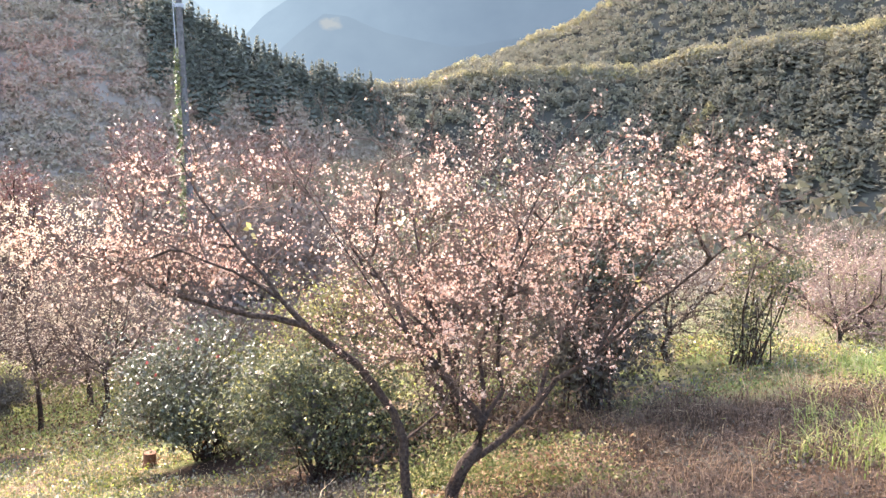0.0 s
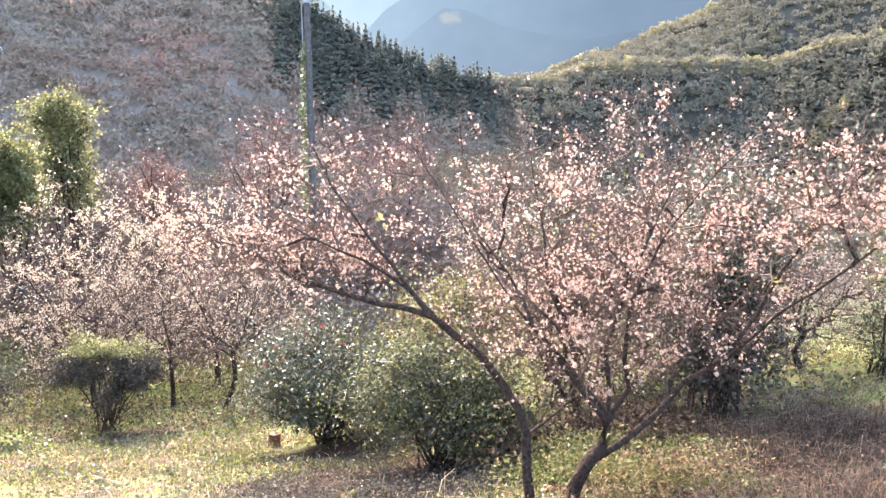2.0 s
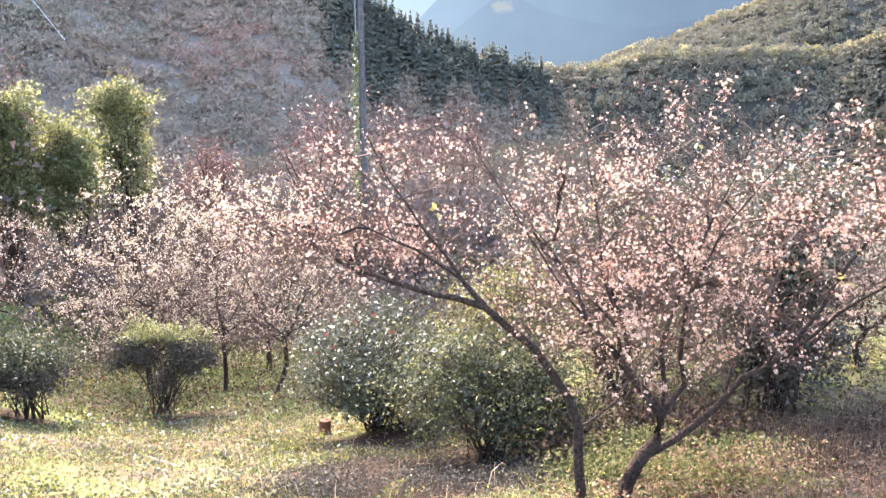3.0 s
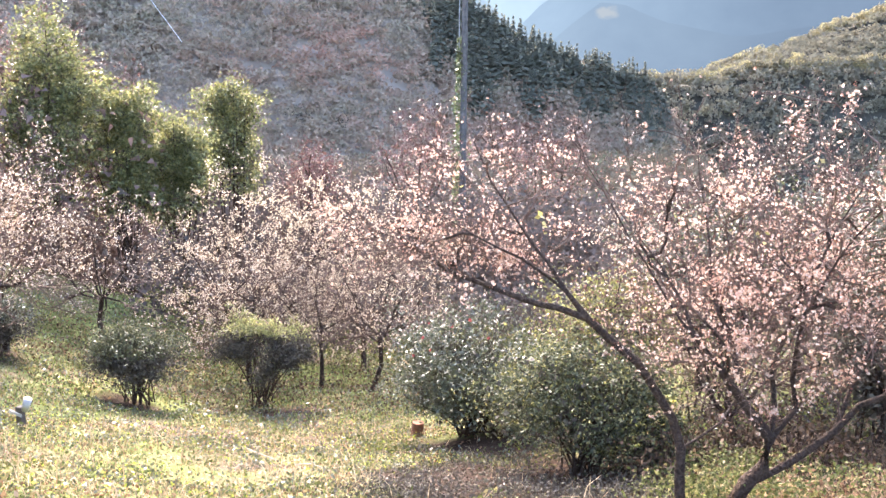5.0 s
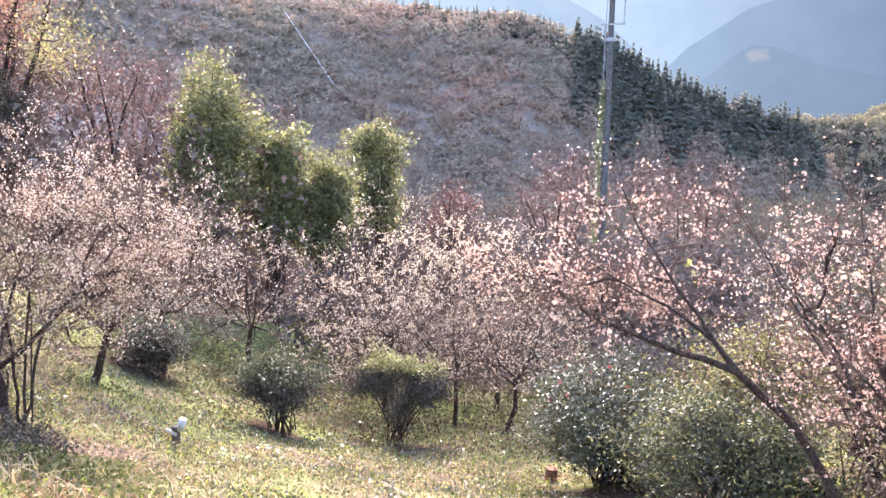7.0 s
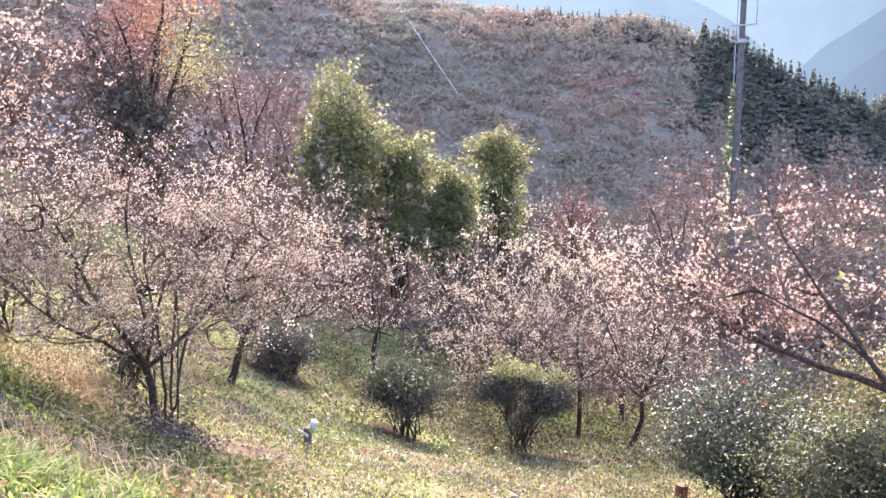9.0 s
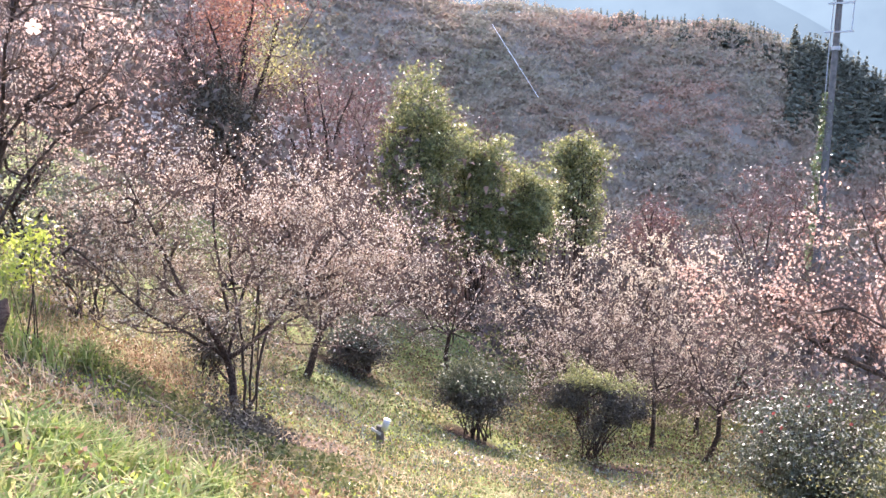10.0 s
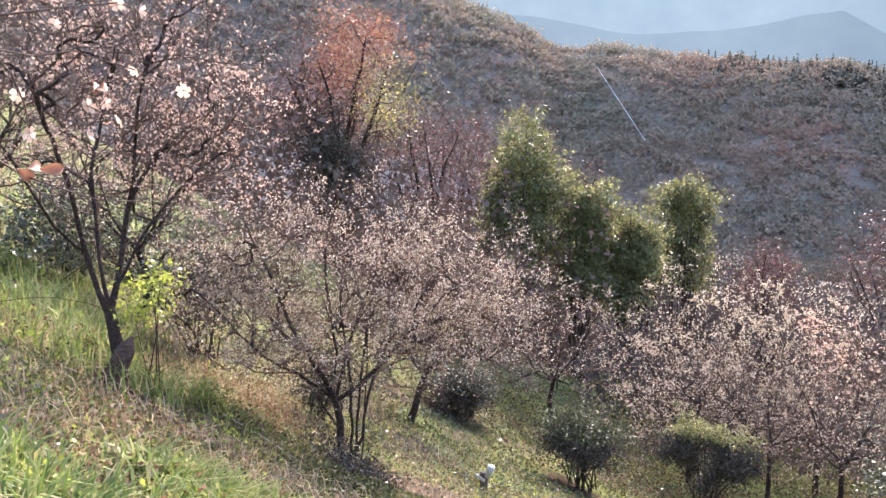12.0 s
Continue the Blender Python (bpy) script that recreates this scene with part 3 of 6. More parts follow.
def mountain(label, reach, az, line, material, seed):
    """One far ridge: its skyline in degrees, ribs running down from it."""
    a = np.radians(np.linspace(az[0], az[1], 200))
    rng = np.random.default_rng(seed)
    el = np.interp(np.degrees(a), *line)
    for k in (9, 21, 47, 110):
        el = el + 2.2 / k * np.sin(a * k + rng.uniform(0, 6))
    rows = np.linspace(0, 1, 14)
    A, T = np.meshgrid(a, rows, indexing="ij")
    crest = reach * np.tan(np.radians(el))[:, None]
    R = reach * (0.86 + 0.14 * T) + 0.03 * reach * np.sin(A * 14 + 5 * T + seed) * (1 - T)
    Z = -120 + (crest + 120) * T
    v = np.stack([-R * np.sin(A), R * np.cos(A), Z], -1).reshape(-1, 3)
    i, j = np.meshgrid(np.arange(199), np.arange(13), indexing="ij")
    f = np.stack([i * 14 + j, i * 14 + j + 1, (i + 1) * 14 + j + 1, (i + 1) * 14 + j], -1).reshape(-1, 4)
    tagged(np_part("backdrop", v, f, material, smooth=True), label, "backdrop", kind="structure")


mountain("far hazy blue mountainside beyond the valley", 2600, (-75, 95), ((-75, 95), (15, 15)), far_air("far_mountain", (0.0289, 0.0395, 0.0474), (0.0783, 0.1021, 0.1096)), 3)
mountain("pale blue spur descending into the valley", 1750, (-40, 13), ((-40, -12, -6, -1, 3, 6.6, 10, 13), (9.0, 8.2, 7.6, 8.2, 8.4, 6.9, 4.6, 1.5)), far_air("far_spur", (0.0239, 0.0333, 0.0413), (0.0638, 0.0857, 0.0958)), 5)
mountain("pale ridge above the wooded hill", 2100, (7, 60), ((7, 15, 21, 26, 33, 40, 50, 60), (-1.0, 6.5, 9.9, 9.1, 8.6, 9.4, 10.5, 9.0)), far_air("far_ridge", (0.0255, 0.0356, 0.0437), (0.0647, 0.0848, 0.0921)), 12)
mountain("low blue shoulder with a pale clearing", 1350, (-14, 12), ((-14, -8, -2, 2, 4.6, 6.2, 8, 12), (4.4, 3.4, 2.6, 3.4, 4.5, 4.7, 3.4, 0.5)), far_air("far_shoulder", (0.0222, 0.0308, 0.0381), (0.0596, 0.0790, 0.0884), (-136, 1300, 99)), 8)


def sprigs(rng, centres, size):
    """A three-cornered sprig at each centre."""
    n = len(centres)
    a = unit(rng.normal(size=(n, 3))) * size * rng.uniform(0.6, 1.3, (n, 1))
    b = unit(np.cross(a, rng.normal(size=(n, 3)))) * size * 0.45
    v = np.stack([centres - a * 0.5 - b, centres - a * 0.5 + b, centres + a * 0.6], 1).reshape(-1, 3)
    return v, np.arange(3 * n).reshape(n, 3)


def woods(name, label, seed, n, az, rr, material, crown, height_m, bits, bit, share=0.4):
    """Bare or leafy trees too far to count: each a spray of small tufts on the slope."""
    rng = np.random.default_rng(seed)
    a = np.radians(rng.uniform(*az, n))
    r = rng.uniform(rr[0] ** 1.3, rr[1] ** 1.3, n) ** (1 / 1.3)
    x, y = -r * np.sin(a), r * np.cos(a)
    z = height(x, y)
    hh = height_m * rng.uniform(0.65, 1.25, n)
    d = unit(rng.normal(size=(n, bits, 3)))
    rad = rng.uniform(0.45, 1.0, (n, bits, 1)) ** 0.5
    lobes = 1 + 0.35 * np.sin(d[..., :1] * 4 + rng.uniform(0, 6, (n, 1, 1))) * np.sin(d[..., 1:2] * 5 + rng.uniform(0, 6, (n, 1, 1)))
    c = d * rad * lobes * np.stack([crown * hh / height_m, crown * hh / height_m, hh * share], -1)[:, None]
    c += np.stack([x, y, z + hh * 0.62], -1)[:, None]
    v, f = sprigs(rng, c.reshape(-1, 3), bit)
    ob = np_part(name, v, f, material, smooth=True)
    return tagged(ob, label, "woods", kind="stuff")


def conifers(name, label, seed, n, az, rr, tall, keep=None, tiers=7, material=None):
    rng = np.random.default_rng(seed)
    a = np.radians(rng.uniform(*az, n))
    r = rng.uniform(*rr, n)
    x, y = -r * np.sin(a), r * np.cos(a)
    if keep is not None:
        k = keep(np.degrees(a), r, x, y)
        x, y = x[k], y[k]
    n = len(x)
    z = height(x, y)
    h = tall * rng.uniform(0.6, 1.25, n)
    t = np.linspace(0.12, 1.0, tiers)
    per = 9
    ang = rng.uniform(0, 6.28, (n, tiers, per))
    reach = (1.04 - t)[None, :, None] * 0.30 * h[:, None, None] * rng.uniform(0.6, 1.2, (n, tiers, per))
    c = np.stack([x[:, None, None] + 0.5 * reach * np.cos(ang), y[:, None, None] + 0.5 * reach * np.sin(ang), z[:, None, None] + h[:, None, None] * t[None, :, None] * rng.uniform(0.93, 1.05, (n, tiers, per))], -1)
    out = np.stack([np.cos(ang), np.sin(ang), -0.35 + 0 * ang], -1)
    side = np.stack([-np.sin(ang), np.cos(ang), 0 * ang], -1)
    L = (reach * 0.95 + 0.05 * h[:, None, None])[..., None]
    v = np.stack([c - out * L + [0, 0, 0.25], c + side * L * 0.5, c + out * L, c - side * L * 0.5], -2).reshape(-1, 3)
    f = np.arange(len(v)).reshape(-1, 4)
    ob = np_part(name, v, f, material or CONIFER)
    return tagged(ob, label, "woods", kind="stuff")


def hill_mat(name, stops, patches, see=0.3):
    """Twiggy crowns on a far slope: a tint for each tree and broad drifts of colour."""
    m, nt, p = node_mat(name)
    at = nt.nodes.new("ShaderNodeAttribute")
    at.attribute_name = "tint"
    drift = nt.nodes.new("ShaderNodeMath")
    drift.operation = "MULTIPLY_ADD"
    drift.inputs[1].default_value, drift.inputs[2].default_value = 1.7, -0.6
    nt.links.new(noise_tex(nt, patches, 3), drift.inputs[0])
    total = nt.nodes.new("ShaderNodeMath")
    total.operation = "MULTIPLY_ADD"
    total.inputs[1].default_value = 0.5
    nt.links.new(at.outputs["Fac"], total.inputs[0])
    nt.links.new(drift.outputs[0], total.inputs[2])
    col = ramp(nt, stops, total.outputs[0])
    nt.links.new(col, p.inputs["Base Color"])
    p.inputs["Roughness"].default_value = 1.0
    p.inputs["Specular IOR Level"].default_value = 0.0
    t = nt.nodes.new("ShaderNodeBsdfTranslucent")
    nt.links.new(col, t.inputs["Color"])
    mx = nt.nodes.new("ShaderNodeMixShader")
    mx.inputs[0].default_value = see
    nt.links.new(p.outputs[0], mx.inputs[1])
    nt.links.new(t.outputs[0], mx.inputs[2])
    nt.links.new(mx.outputs[0], nt.nodes["Material Output"].inputs[0])
    return m


# Crown tones lifted to carry the haze over the hill.
HILL_BARE = hill_mat("hillside_tree_tops", [(0.0, (0.205, 0.197, 0.135)), (0.3, (0.255, 0.217, 0.155)), (0.6, (0.285, 0.222, 0.162)), (0.85, (0.31, 0.202, 0.148)), (1.0, (0.32, 0.178, 0.13))], 0.014, 0.25)
HILL_VALLEY = hill_mat("valley_tree_tops", [(0.0, (0.125, 0.122, 0.084)), (0.4, (0.155, 0.14, 0.10)), (0.75, (0.185, 0.163, 0.11)), (1.0, (0.24, 0.22, 0.125))], 0.012, 0.25)


def slope_woods(name, label, seed, n, az, bounds, part_of, crown, tall, bits, bit, material):
    """Trees on a steep far face, each a loose round crown of shoots; bounds gives the face's start and end."""
    rng = np.random.default_rng(seed)
    a = rng.uniform(*az, n)
    r0, r1 = bounds(a)
    r = r0 + (r1 - r0) * rng.uniform(*part_of, n)
    x, y = -r * np.sin(np.radians(a)), r * np.cos(np.radians(a))
    z = height(x, y)
    big = rng.uniform(0.6, 1.3, n)
    d = unit(rng.normal(size=(n, bits, 3)))
    d[..., 2] = np.abs(d[..., 2]) * 1.1 - 0.25
    lobes = 1 + 0.3 * np.sin(d[..., :1] * 4 + rng.uniform(0, 6, (n, 1, 1))) * np.sin(d[..., 1:2] * 5 + rng.uniform(0, 6, (n, 1, 1)))
    c = d * rng.uniform(0.35, 1.0, (n, bits, 1)) ** 0.4 * lobes * (np.array([crown, crown, tall * 0.5])[None] * big[:, None])[:, None]
    c += np.stack([x, y, z + tall * 0.5 * big], -1)[:, None]
    v, f = sprigs(rng, c.reshape(-1, 3), bit)
    ob = np_part(name, v, f, material)
    at = ob.data.attributes.new("tint", "FLOAT", "POINT")
    at.data.foreach_set("value", np.repeat(rng.uniform(0, 1, n), bits * 3).astype(np.float32))
    return tagged(ob, label, "woods", kind="stuff")


def hill_face(a):
    return hillside(a)[3], hillside(a)[4]


def spur_face(a):
    return spur(a)[2], 0 * a + SPUR_R


def back_face(a):
    return 0 * a + BACK_R - 112, 0 * a + BACK_R


slope_woods("hillside_woods", "grey-brown and russet woods on the shaded hillside", 11, 4300, (1, 39), hill_face, (-0.1, 1.03), 3.6, 4.6, 42, 0.85, HILL_BARE)
slope_woods("hillside_woods", "grey-brown woods on the higher shoulder of the hillside", 12, 2800, (38, 78), hill_face, (0.25, 1.03), 3.8, 4.8, 36, 1.0, HILL_BARE)
slope_woods("valley_woods", "brown and dull green woods across the valley", 15, 2900, (-44, 8), spur_face, (-0.3, 1.06), 3.0, 6.5, 34, 1.2, HILL_VALLEY)
slope_woods("valley_woods", "brown and dull green woods on the upper slope across the valley", 16, 4200, (-42, 2), back_face, (-0.2, 1.02), 3.6, 7.0, 26, 1.7, HILL_VALLEY)
woods("foot_woods", "dusky bare trees at the foot of the hillside", 25, 60, (6, 34), (34, 44), WOODS_FOOT, 2.0, 6.0, 240, 0.23)
woods("foot_woods", "dull brown trees at the foot of the hillside", 26, 120, (-6, 34), (33, 46), WOODS_FOOT, 2.0, 5.8, 230, 0.23)
woods("bank_thicket", "low brown thicket below the cherry trees", 27, 330, (-8, 36), (21, 33), WOODS_FOOT, 1.2, 2.0, 80, 0.14)
woods("bank_thicket", "low golden weeds below the cherry trees", 28, 260, (-8, 36), (20, 32), WEED, 1.0, 0.8, 110, 0.07)
woods("valley_floor_woods", "brown thicket on the valley floor", 20, 1000, (-42, 80), (48, 260), WOODS_BROWN, 3.2, 6.0, 50, 0.6)
woods("valley_floor_woods", "dull green thicket on the valley floor", 22, 300, (-42, 10), (40, 370), WOODS_GREEN, 3.2, 6.0, 90, 0.5)


woods("slope_thicket", "dull russet thicket on the slope above the cherry trees", 30, 330, (37, 80), (25, 75), WOODS_RED, 1.9, 4.2, 110, 0.24)
woods("slope_thicket", "dark reddish undergrowth below the autumn trees", 32, 260, (37, 66), (25, 42), WOODS_RED, 1.6, 4.6, 110, 0.2)
woods("slope_thicket", "grey-brown thicket on the slope above the cherry trees", 31, 380, (36, 80), (24, 110), WOODS_BARE, 2.0, 4.5, 100, 0.26)


def on_face(bounds, lo, hi):
    """Keeps what stands on a stretch of a face, thinning out towards its lower edge."""
    def keep(a, r, x, y):
        r0, r1 = bounds(a)
        t = (r - r0) / (r1 - r0)
        return (t > lo + 0.25 * np.sin(a * 1.7) * (hi - lo)) & (t < hi)
    return keep


conifers("ridge_conifers", "dark conifers standing along the ridge", 14, 1500, (1.5, 17), (285, 334), 9.0, on_face(hill_face, 0.45, 1.05), 6)
conifers("ridge_conifers", "scattered taller conifers on the skyline", 24, 170, (15.5, 29), (314, 334), 5.6, None, 6)
conifers("conifer_plantation", "even rows of dark plantation conifers across the valley", 19, 1700, (-44, -15), (350, 416), 8.0, on_face(spur_face, -0.2, 0.88), 4, PLANTATION)
slope_woods("golden_woods", "sunlit yellow-green tree tops along the ridge across the valley", 17, 430, (-45, 3), spur_face, (0.9, 1.08), 2.8, 6.0, 100, 0.7, WOODS_GOLD)
slope_woods("golden_woods", "sunlit yellow-green tree tops along the upper ridge", 18, 170, (-30, 1), back_face, (0.9, 1.0), 4.0, 8.5, 100, 1.1, WOODS_GOLD)
# The lit arm of the slope is painted with gold trees.
slope_woods("golden_woods", "sunlit arm of trees running down the slope, its light painted yellow-green", 29, 26, (-18.6, -15.8), lambda a: (spur_face(a)[0] + (-15.4 - a) * 8, spur_face(a)[0] + (-15.4 - a) * 8 + 9), (0, 1), 2.8, 6.0, 140, 0.6, WOODS_GOLD)

# ---- the large cherry tree ----
def main_cherry():
    rng = np.random.default_rng(5)
    left = [(-0.05, 5.66, -2.2), (-0.09, 5.68, -1.8), (-0.11, 5.70, -1.42), (-0.13, 5.76, -1.18), (-0.14, 5.84, -0.89), (-0.22, 5.87, -0.69), (-0.35, 5.88, -0.49), (-0.47, 5.88, -0.32), (-0.64, 5.85, -0.18), (-0.82, 5.83, -0.02), (-0.97, 5.85, 0.15), (-1.12, 5.91, 0.33), (-1.36, 6.05, 0.58), (-1.6, 6.21, 0.84), (-1.78, 6.34, 1.12)]
    low = [(-0.82, 5.83, -0.02), (-1.04, 5.81, 0.04), (-1.33, 5.87, 0.08), (-1.64, 6.01, 0.12), (-1.93, 6.15, 0.17), (-2.40, 6.35, 0.34), (-2.81, 6.43, 0.46)]
    low_b = [(-0.99, 5.85, 0.18), (-1.28, 5.74, 0.38), (-1.64, 5.78, 0.53), (-2.02, 5.90, 0.67)]
    stubway = [(-0.14, 5.83, -0.91), (-0.01, 6.01, -0.87), (0.12, 6.24, -0.83), (0.32, 6.72, -0.68), (0.44, 7.22, -0.38), (0.42, 7.76, 0.17)]
    mid = [(0.08, 5.58, -2.2), (0.13, 5.62, -1.8), (0.16, 5.65, -1.39), (0.20, 5.69, -1.22), (0.28, 5.71, -1.04), (0.39, 5.72, -0.89), (0.41, 5.74, -0.70), (0.25, 5.77, -0.50), (0.03, 5.82, -0.23), (-0.11, 5.86, -0.09), (-0.30, 5.91, 0.14), (-0.45, 6.01, 0.35), (-0.59, 6.08, 0.52), (-0.84, 6.30, 0.86), (-1.11, 6.50, 1.22)]
    mid_b = [(-0.11, 5.86, -0.09), (-0.23, 6.07, 0.13), (-0.43, 6.31, 0.35), (-0.71, 6.69, 0.61), (-0.97, 7.00, 0.92)]
    mid_c = [(0.18, 5.80, -0.43), (0.16, 6.04, -0.19), (-0.00, 6.33, 0.12), (-0.05, 6.71, 0.50), (-0.14, 7.06, 0.91), (-0.24, 7.39, 1.41)]
    up = [(0.41, 5.74, -0.70), (0.43, 5.81, -0.52), (0.42, 5.89, -0.27), (0.50, 5.98, 0.04), (0.66, 6.14, 0.38), (0.88, 6.39, 0.81), (1.06, 6.49, 1.18)]
    up_b = [(0.60, 5.84, -0.68), (0.56, 5.96, -0.37), (0.55, 5.99, -0.08), (0.66, 6.01, 0.23), (0.83, 5.96, 0.62), (1.12, 5.86, 1.03), (1.38, 5.72, 1.34)]
    right = [(0.30, 5.71, -1.04), (0.53, 5.76, -0.88), (0.70, 5.80, -0.75), (0.81, 5.84, -0.62), (0.95, 5.87, -0.47), (1.22, 5.83, -0.28), (1.41, 5.75, -0.04), (1.69, 5.59, 0.27), (1.95, 5.41, 0.56), (2.20, 5.19, 0.85)]
    right_b = [(1.22, 5.83, -0.28), (1.44, 5.93, 0.05), (1.67, 5.96, 0.46), (1.93, 5.84, 0.91), (2.12, 5.70, 1.23)]
    right_c = [(0.81, 5.84, -0.62), (1.00, 6.14, -0.26), (1.27, 6.50, 0.08), (1.59, 6.84, 0.57)]
    limbs = [left, mid, low, low_b, stubway, mid_b, mid_c, up, up_b, right, right_b, right_c]
    tips = ellipsoid_tips(rng, 430, (0.5, 6.35, 0.25), (1.45, 1.15, 0.85), 0.2, -0.8)
    tips += ellipsoid_tips(rng, 130, (0.3, 6.6, 0.85), (2.0, 1.2, 0.72), 0.35, -0.5)
    tips += ellipsoid_tips(rng, 230, (-2.05, 6.2, 0.33), (1.05, 0.6, 0.32), 0.2, -0.9)
    tips += ellipsoid_tips(rng, 70, (-1.65, 6.2, 0.9), (0.95, 0.6, 0.55), 0.3, -0.8)
    tips += ellipsoid_tips(rng, 150, (1.9, 5.65, 0.75), (0.75, 0.75, 0.7), 0.2, -0.7)
    tips += ellipsoid_tips(rng, 130, (0.35, 5.9, -0.2), (1.1, 0.75, 0.45), 0.2, -0.9)
    ob = cherry((0.1, 5.9, -1.75), limbs, tips, 5, "many-stemmed cherry tree in pale pink autumn blossom", "", 0.14, PETAL, 1.15, 0.0245,
                twig_n=3.4, named=280, trunk_grow=0.98, tip_r=0.0030, branch_n=90, stems=2, limb_grow=0.72, buds=15000, taper=0.42)
    # A few yellow leaves are left on the crown.
    spots = np.array([(-1.13, 5.6, 0.72), (-1.1, 5.62, 0.64), (0.62, 6.5, 1.05), (0.3, 6.3, 0.55), (-1.9, 6.4, 0.88), (1.5, 5.7, 0.3)])
    c = np.repeat(spots, 4, axis=0) + rng.normal(size=(24, 3)) * 0.03
    v, f = leaves(rng, c, 0.05, 0.55)
    np_part("yellow_leaves", v, f, LEAF_YELLOW, ob, "last yellow leaves", "stuff")


main_cherry()


# ---- cherry trees further down and to the side ----
def slope_cherry(x, y, tall, spread, seed, label, lean=(0, 0), trunk_h=0.9, tips_n=260, petal=None, bloom=2.2, bloom_size=0.036, petals=3, twig_n=2.0,
                 forks=6, flat=0.9, step=0.26, tip_r=0.0048, bark=None, twig_mat=None, name="cherry_tree", group="cherry trees on the slope", bloom_mul=1.0):
    rng = np.random.default_rng(seed)
    b = np.array(on_ground(x, y, 0.06))
    top = b + np.array([lean[0], lean[1], trunk_h])
    limbs = [[b, b + (top - b) * 0.5 + rng.normal(size=3) * 0.09, top]]
    centre = b + np.array([lean[0] * 1.6, lean[1] * 1.6, trunk_h * 0.45 + (tall - trunk_h * 0.45) * 0.5])
    up = tall - (centre - b)[2]
    for k in range(forks):
        a = 6.283 * (k + rng.uniform(-0.25, 0.25)) / forks
        out = np.array([math.cos(a), math.sin(a), 0]) * spread
        end = centre + out * 0.62 + np.array([0, 0, up * rng.uniform(0.1, 0.75)])
        start = b + (top - b) * rng.uniform(0.75, 1.0)
        m1 = start + (end - start) * 0.35 + np.array([0, 0, -0.02 * tall]) + out * 0.05
        m2 = start + (end - start) * 0.7 + rng.normal(size=3) * 0.08
        limbs.append([top, m1, m2, end])
    tips = ellipsoid_tips(rng, tips_n, centre, (spread, spread, up), 0.3, -flat)
    return cherry(tuple(b), limbs, tips, seed, label, group, step, petal, bloom * bloom_mul, bloom_size, petals, twig_n * 0.95, (0.14, 0.46), 0, 0.55, tip_r, bark, twig_mat, name=name)


def left_cherry():
    rng = np.random.default_rng(21)
    trunk = [(-6.90, 5.06, -2.0), (-6.97, 5.07, -1.36), (-7.12, 5.10, -0.94), (-7.19, 5.11, -0.74)]
    limbs = [trunk,
             [(-7.19, 5.11, -0.74), (-7.19, 4.96, -0.48), (-7.27, 4.62, 0.08), (-7.26, 4.40, 0.54), (-7.33, 4.19, 1.00), (-7.43, 4.06, 1.37)],
             [(-7.19, 5.11, -0.74), (-7.29, 5.37, -0.17), (-7.34, 5.57, 0.18), (-7.28, 5.73, 0.55), (-7.20, 6.04, 1.06), (-7.18, 6.23, 1.49)],
             [(-7.17, 5.12, -0.78), (-7.01, 5.25, -0.57), (-6.79, 5.47, -0.26), (-6.65, 5.71, 0.05), (-6.48, 6.12, 0.44), (-6.34, 6.59, 0.74)],
             [(-7.21, 5.04, -0.64), (-7.15, 4.62, -0.38), (-7.11, 4.22, -0.13), (-7.16, 3.88, 0.21), (-7.23, 3.63, 0.48)],
             [(-6.97, 5.09, -1.00), (-6.79, 5.28, -0.91), (-6.60, 5.47, -0.81), (-6.34, 5.78, -0.71), (-6.08, 6.10, -0.55)],
             [(-6.89, 5.10, -1.35), (-6.94, 5.26, -1.08), (-7.07, 5.44, -0.72), (-7.25, 5.87, -0.25), (-7.26, 6.62, 0.37)],
             [(-7.18, 5.03, -0.56), (-7.04, 5.01, -0.21), (-7.11, 4.93, 0.41), (-7.24, 5.04, 0.96), (-7.28, 5.19, 1.44)],
             [(-7.22, 4.78, -0.20), (-7.57, 4.68, -0.01), (-8.00, 4.53, 0.46), (-8.34, 4.42, 0.89)]]
    tips = ellipsoid_tips(rng, 760, (-7.3, 5.15, 0.45), (1.35, 1.7, 1.15), 0.3, -0.75)
    tips += ellipsoid_tips(rng, 150, (-7.6, 4.2, 0.55), (0.7, 0.7, 0.8), 0.2, -0.8)
    tips += ellipsoid_tips(rng, 190, (-6.6, 6.15, 0.25), (0.8, 0.85, 0.75), 0.2, -0.9)
    tips += ellipsoid_tips(rng, 200, (-7.05, 5.15, -0.1), (1.1, 1.35, 0.5), 0.4, -0.7)
    limbs += [[(-6.80, 5.02, -1.95), (-6.78, 5.0, -1.2), (-6.7, 4.9, -0.4), (-6.6, 4.7, 0.4)], [(-6.95, 5.18, -1.95), (-7.08, 5.3, -1.0), (-7.3, 5.6, -0.1), (-7.5, 5.9, 0.7)],
              [(-6.76, 5.12, -1.95), (-6.84, 5.16, -1.35), (-6.86, 5.22, -0.9), (-6.95, 5.3, -0.3), (-7.0, 5.4, 0.5)]]
    cherry((-6.94, 5.06, -1.75), limbs, tips, 21, "cherry tree with dark forking limbs and dusty pink blossom", step=0.16, petal=PETAL_DUSTY, bloom=1.7,
           bloom_size=0.023, petals=3, twig_n=4.8, tip_r=0.0030, twig_mat=TWIG, branch_n=80, trunk_grow=0.72, limb_grow=0.82, buds=8000, taper=0.7)


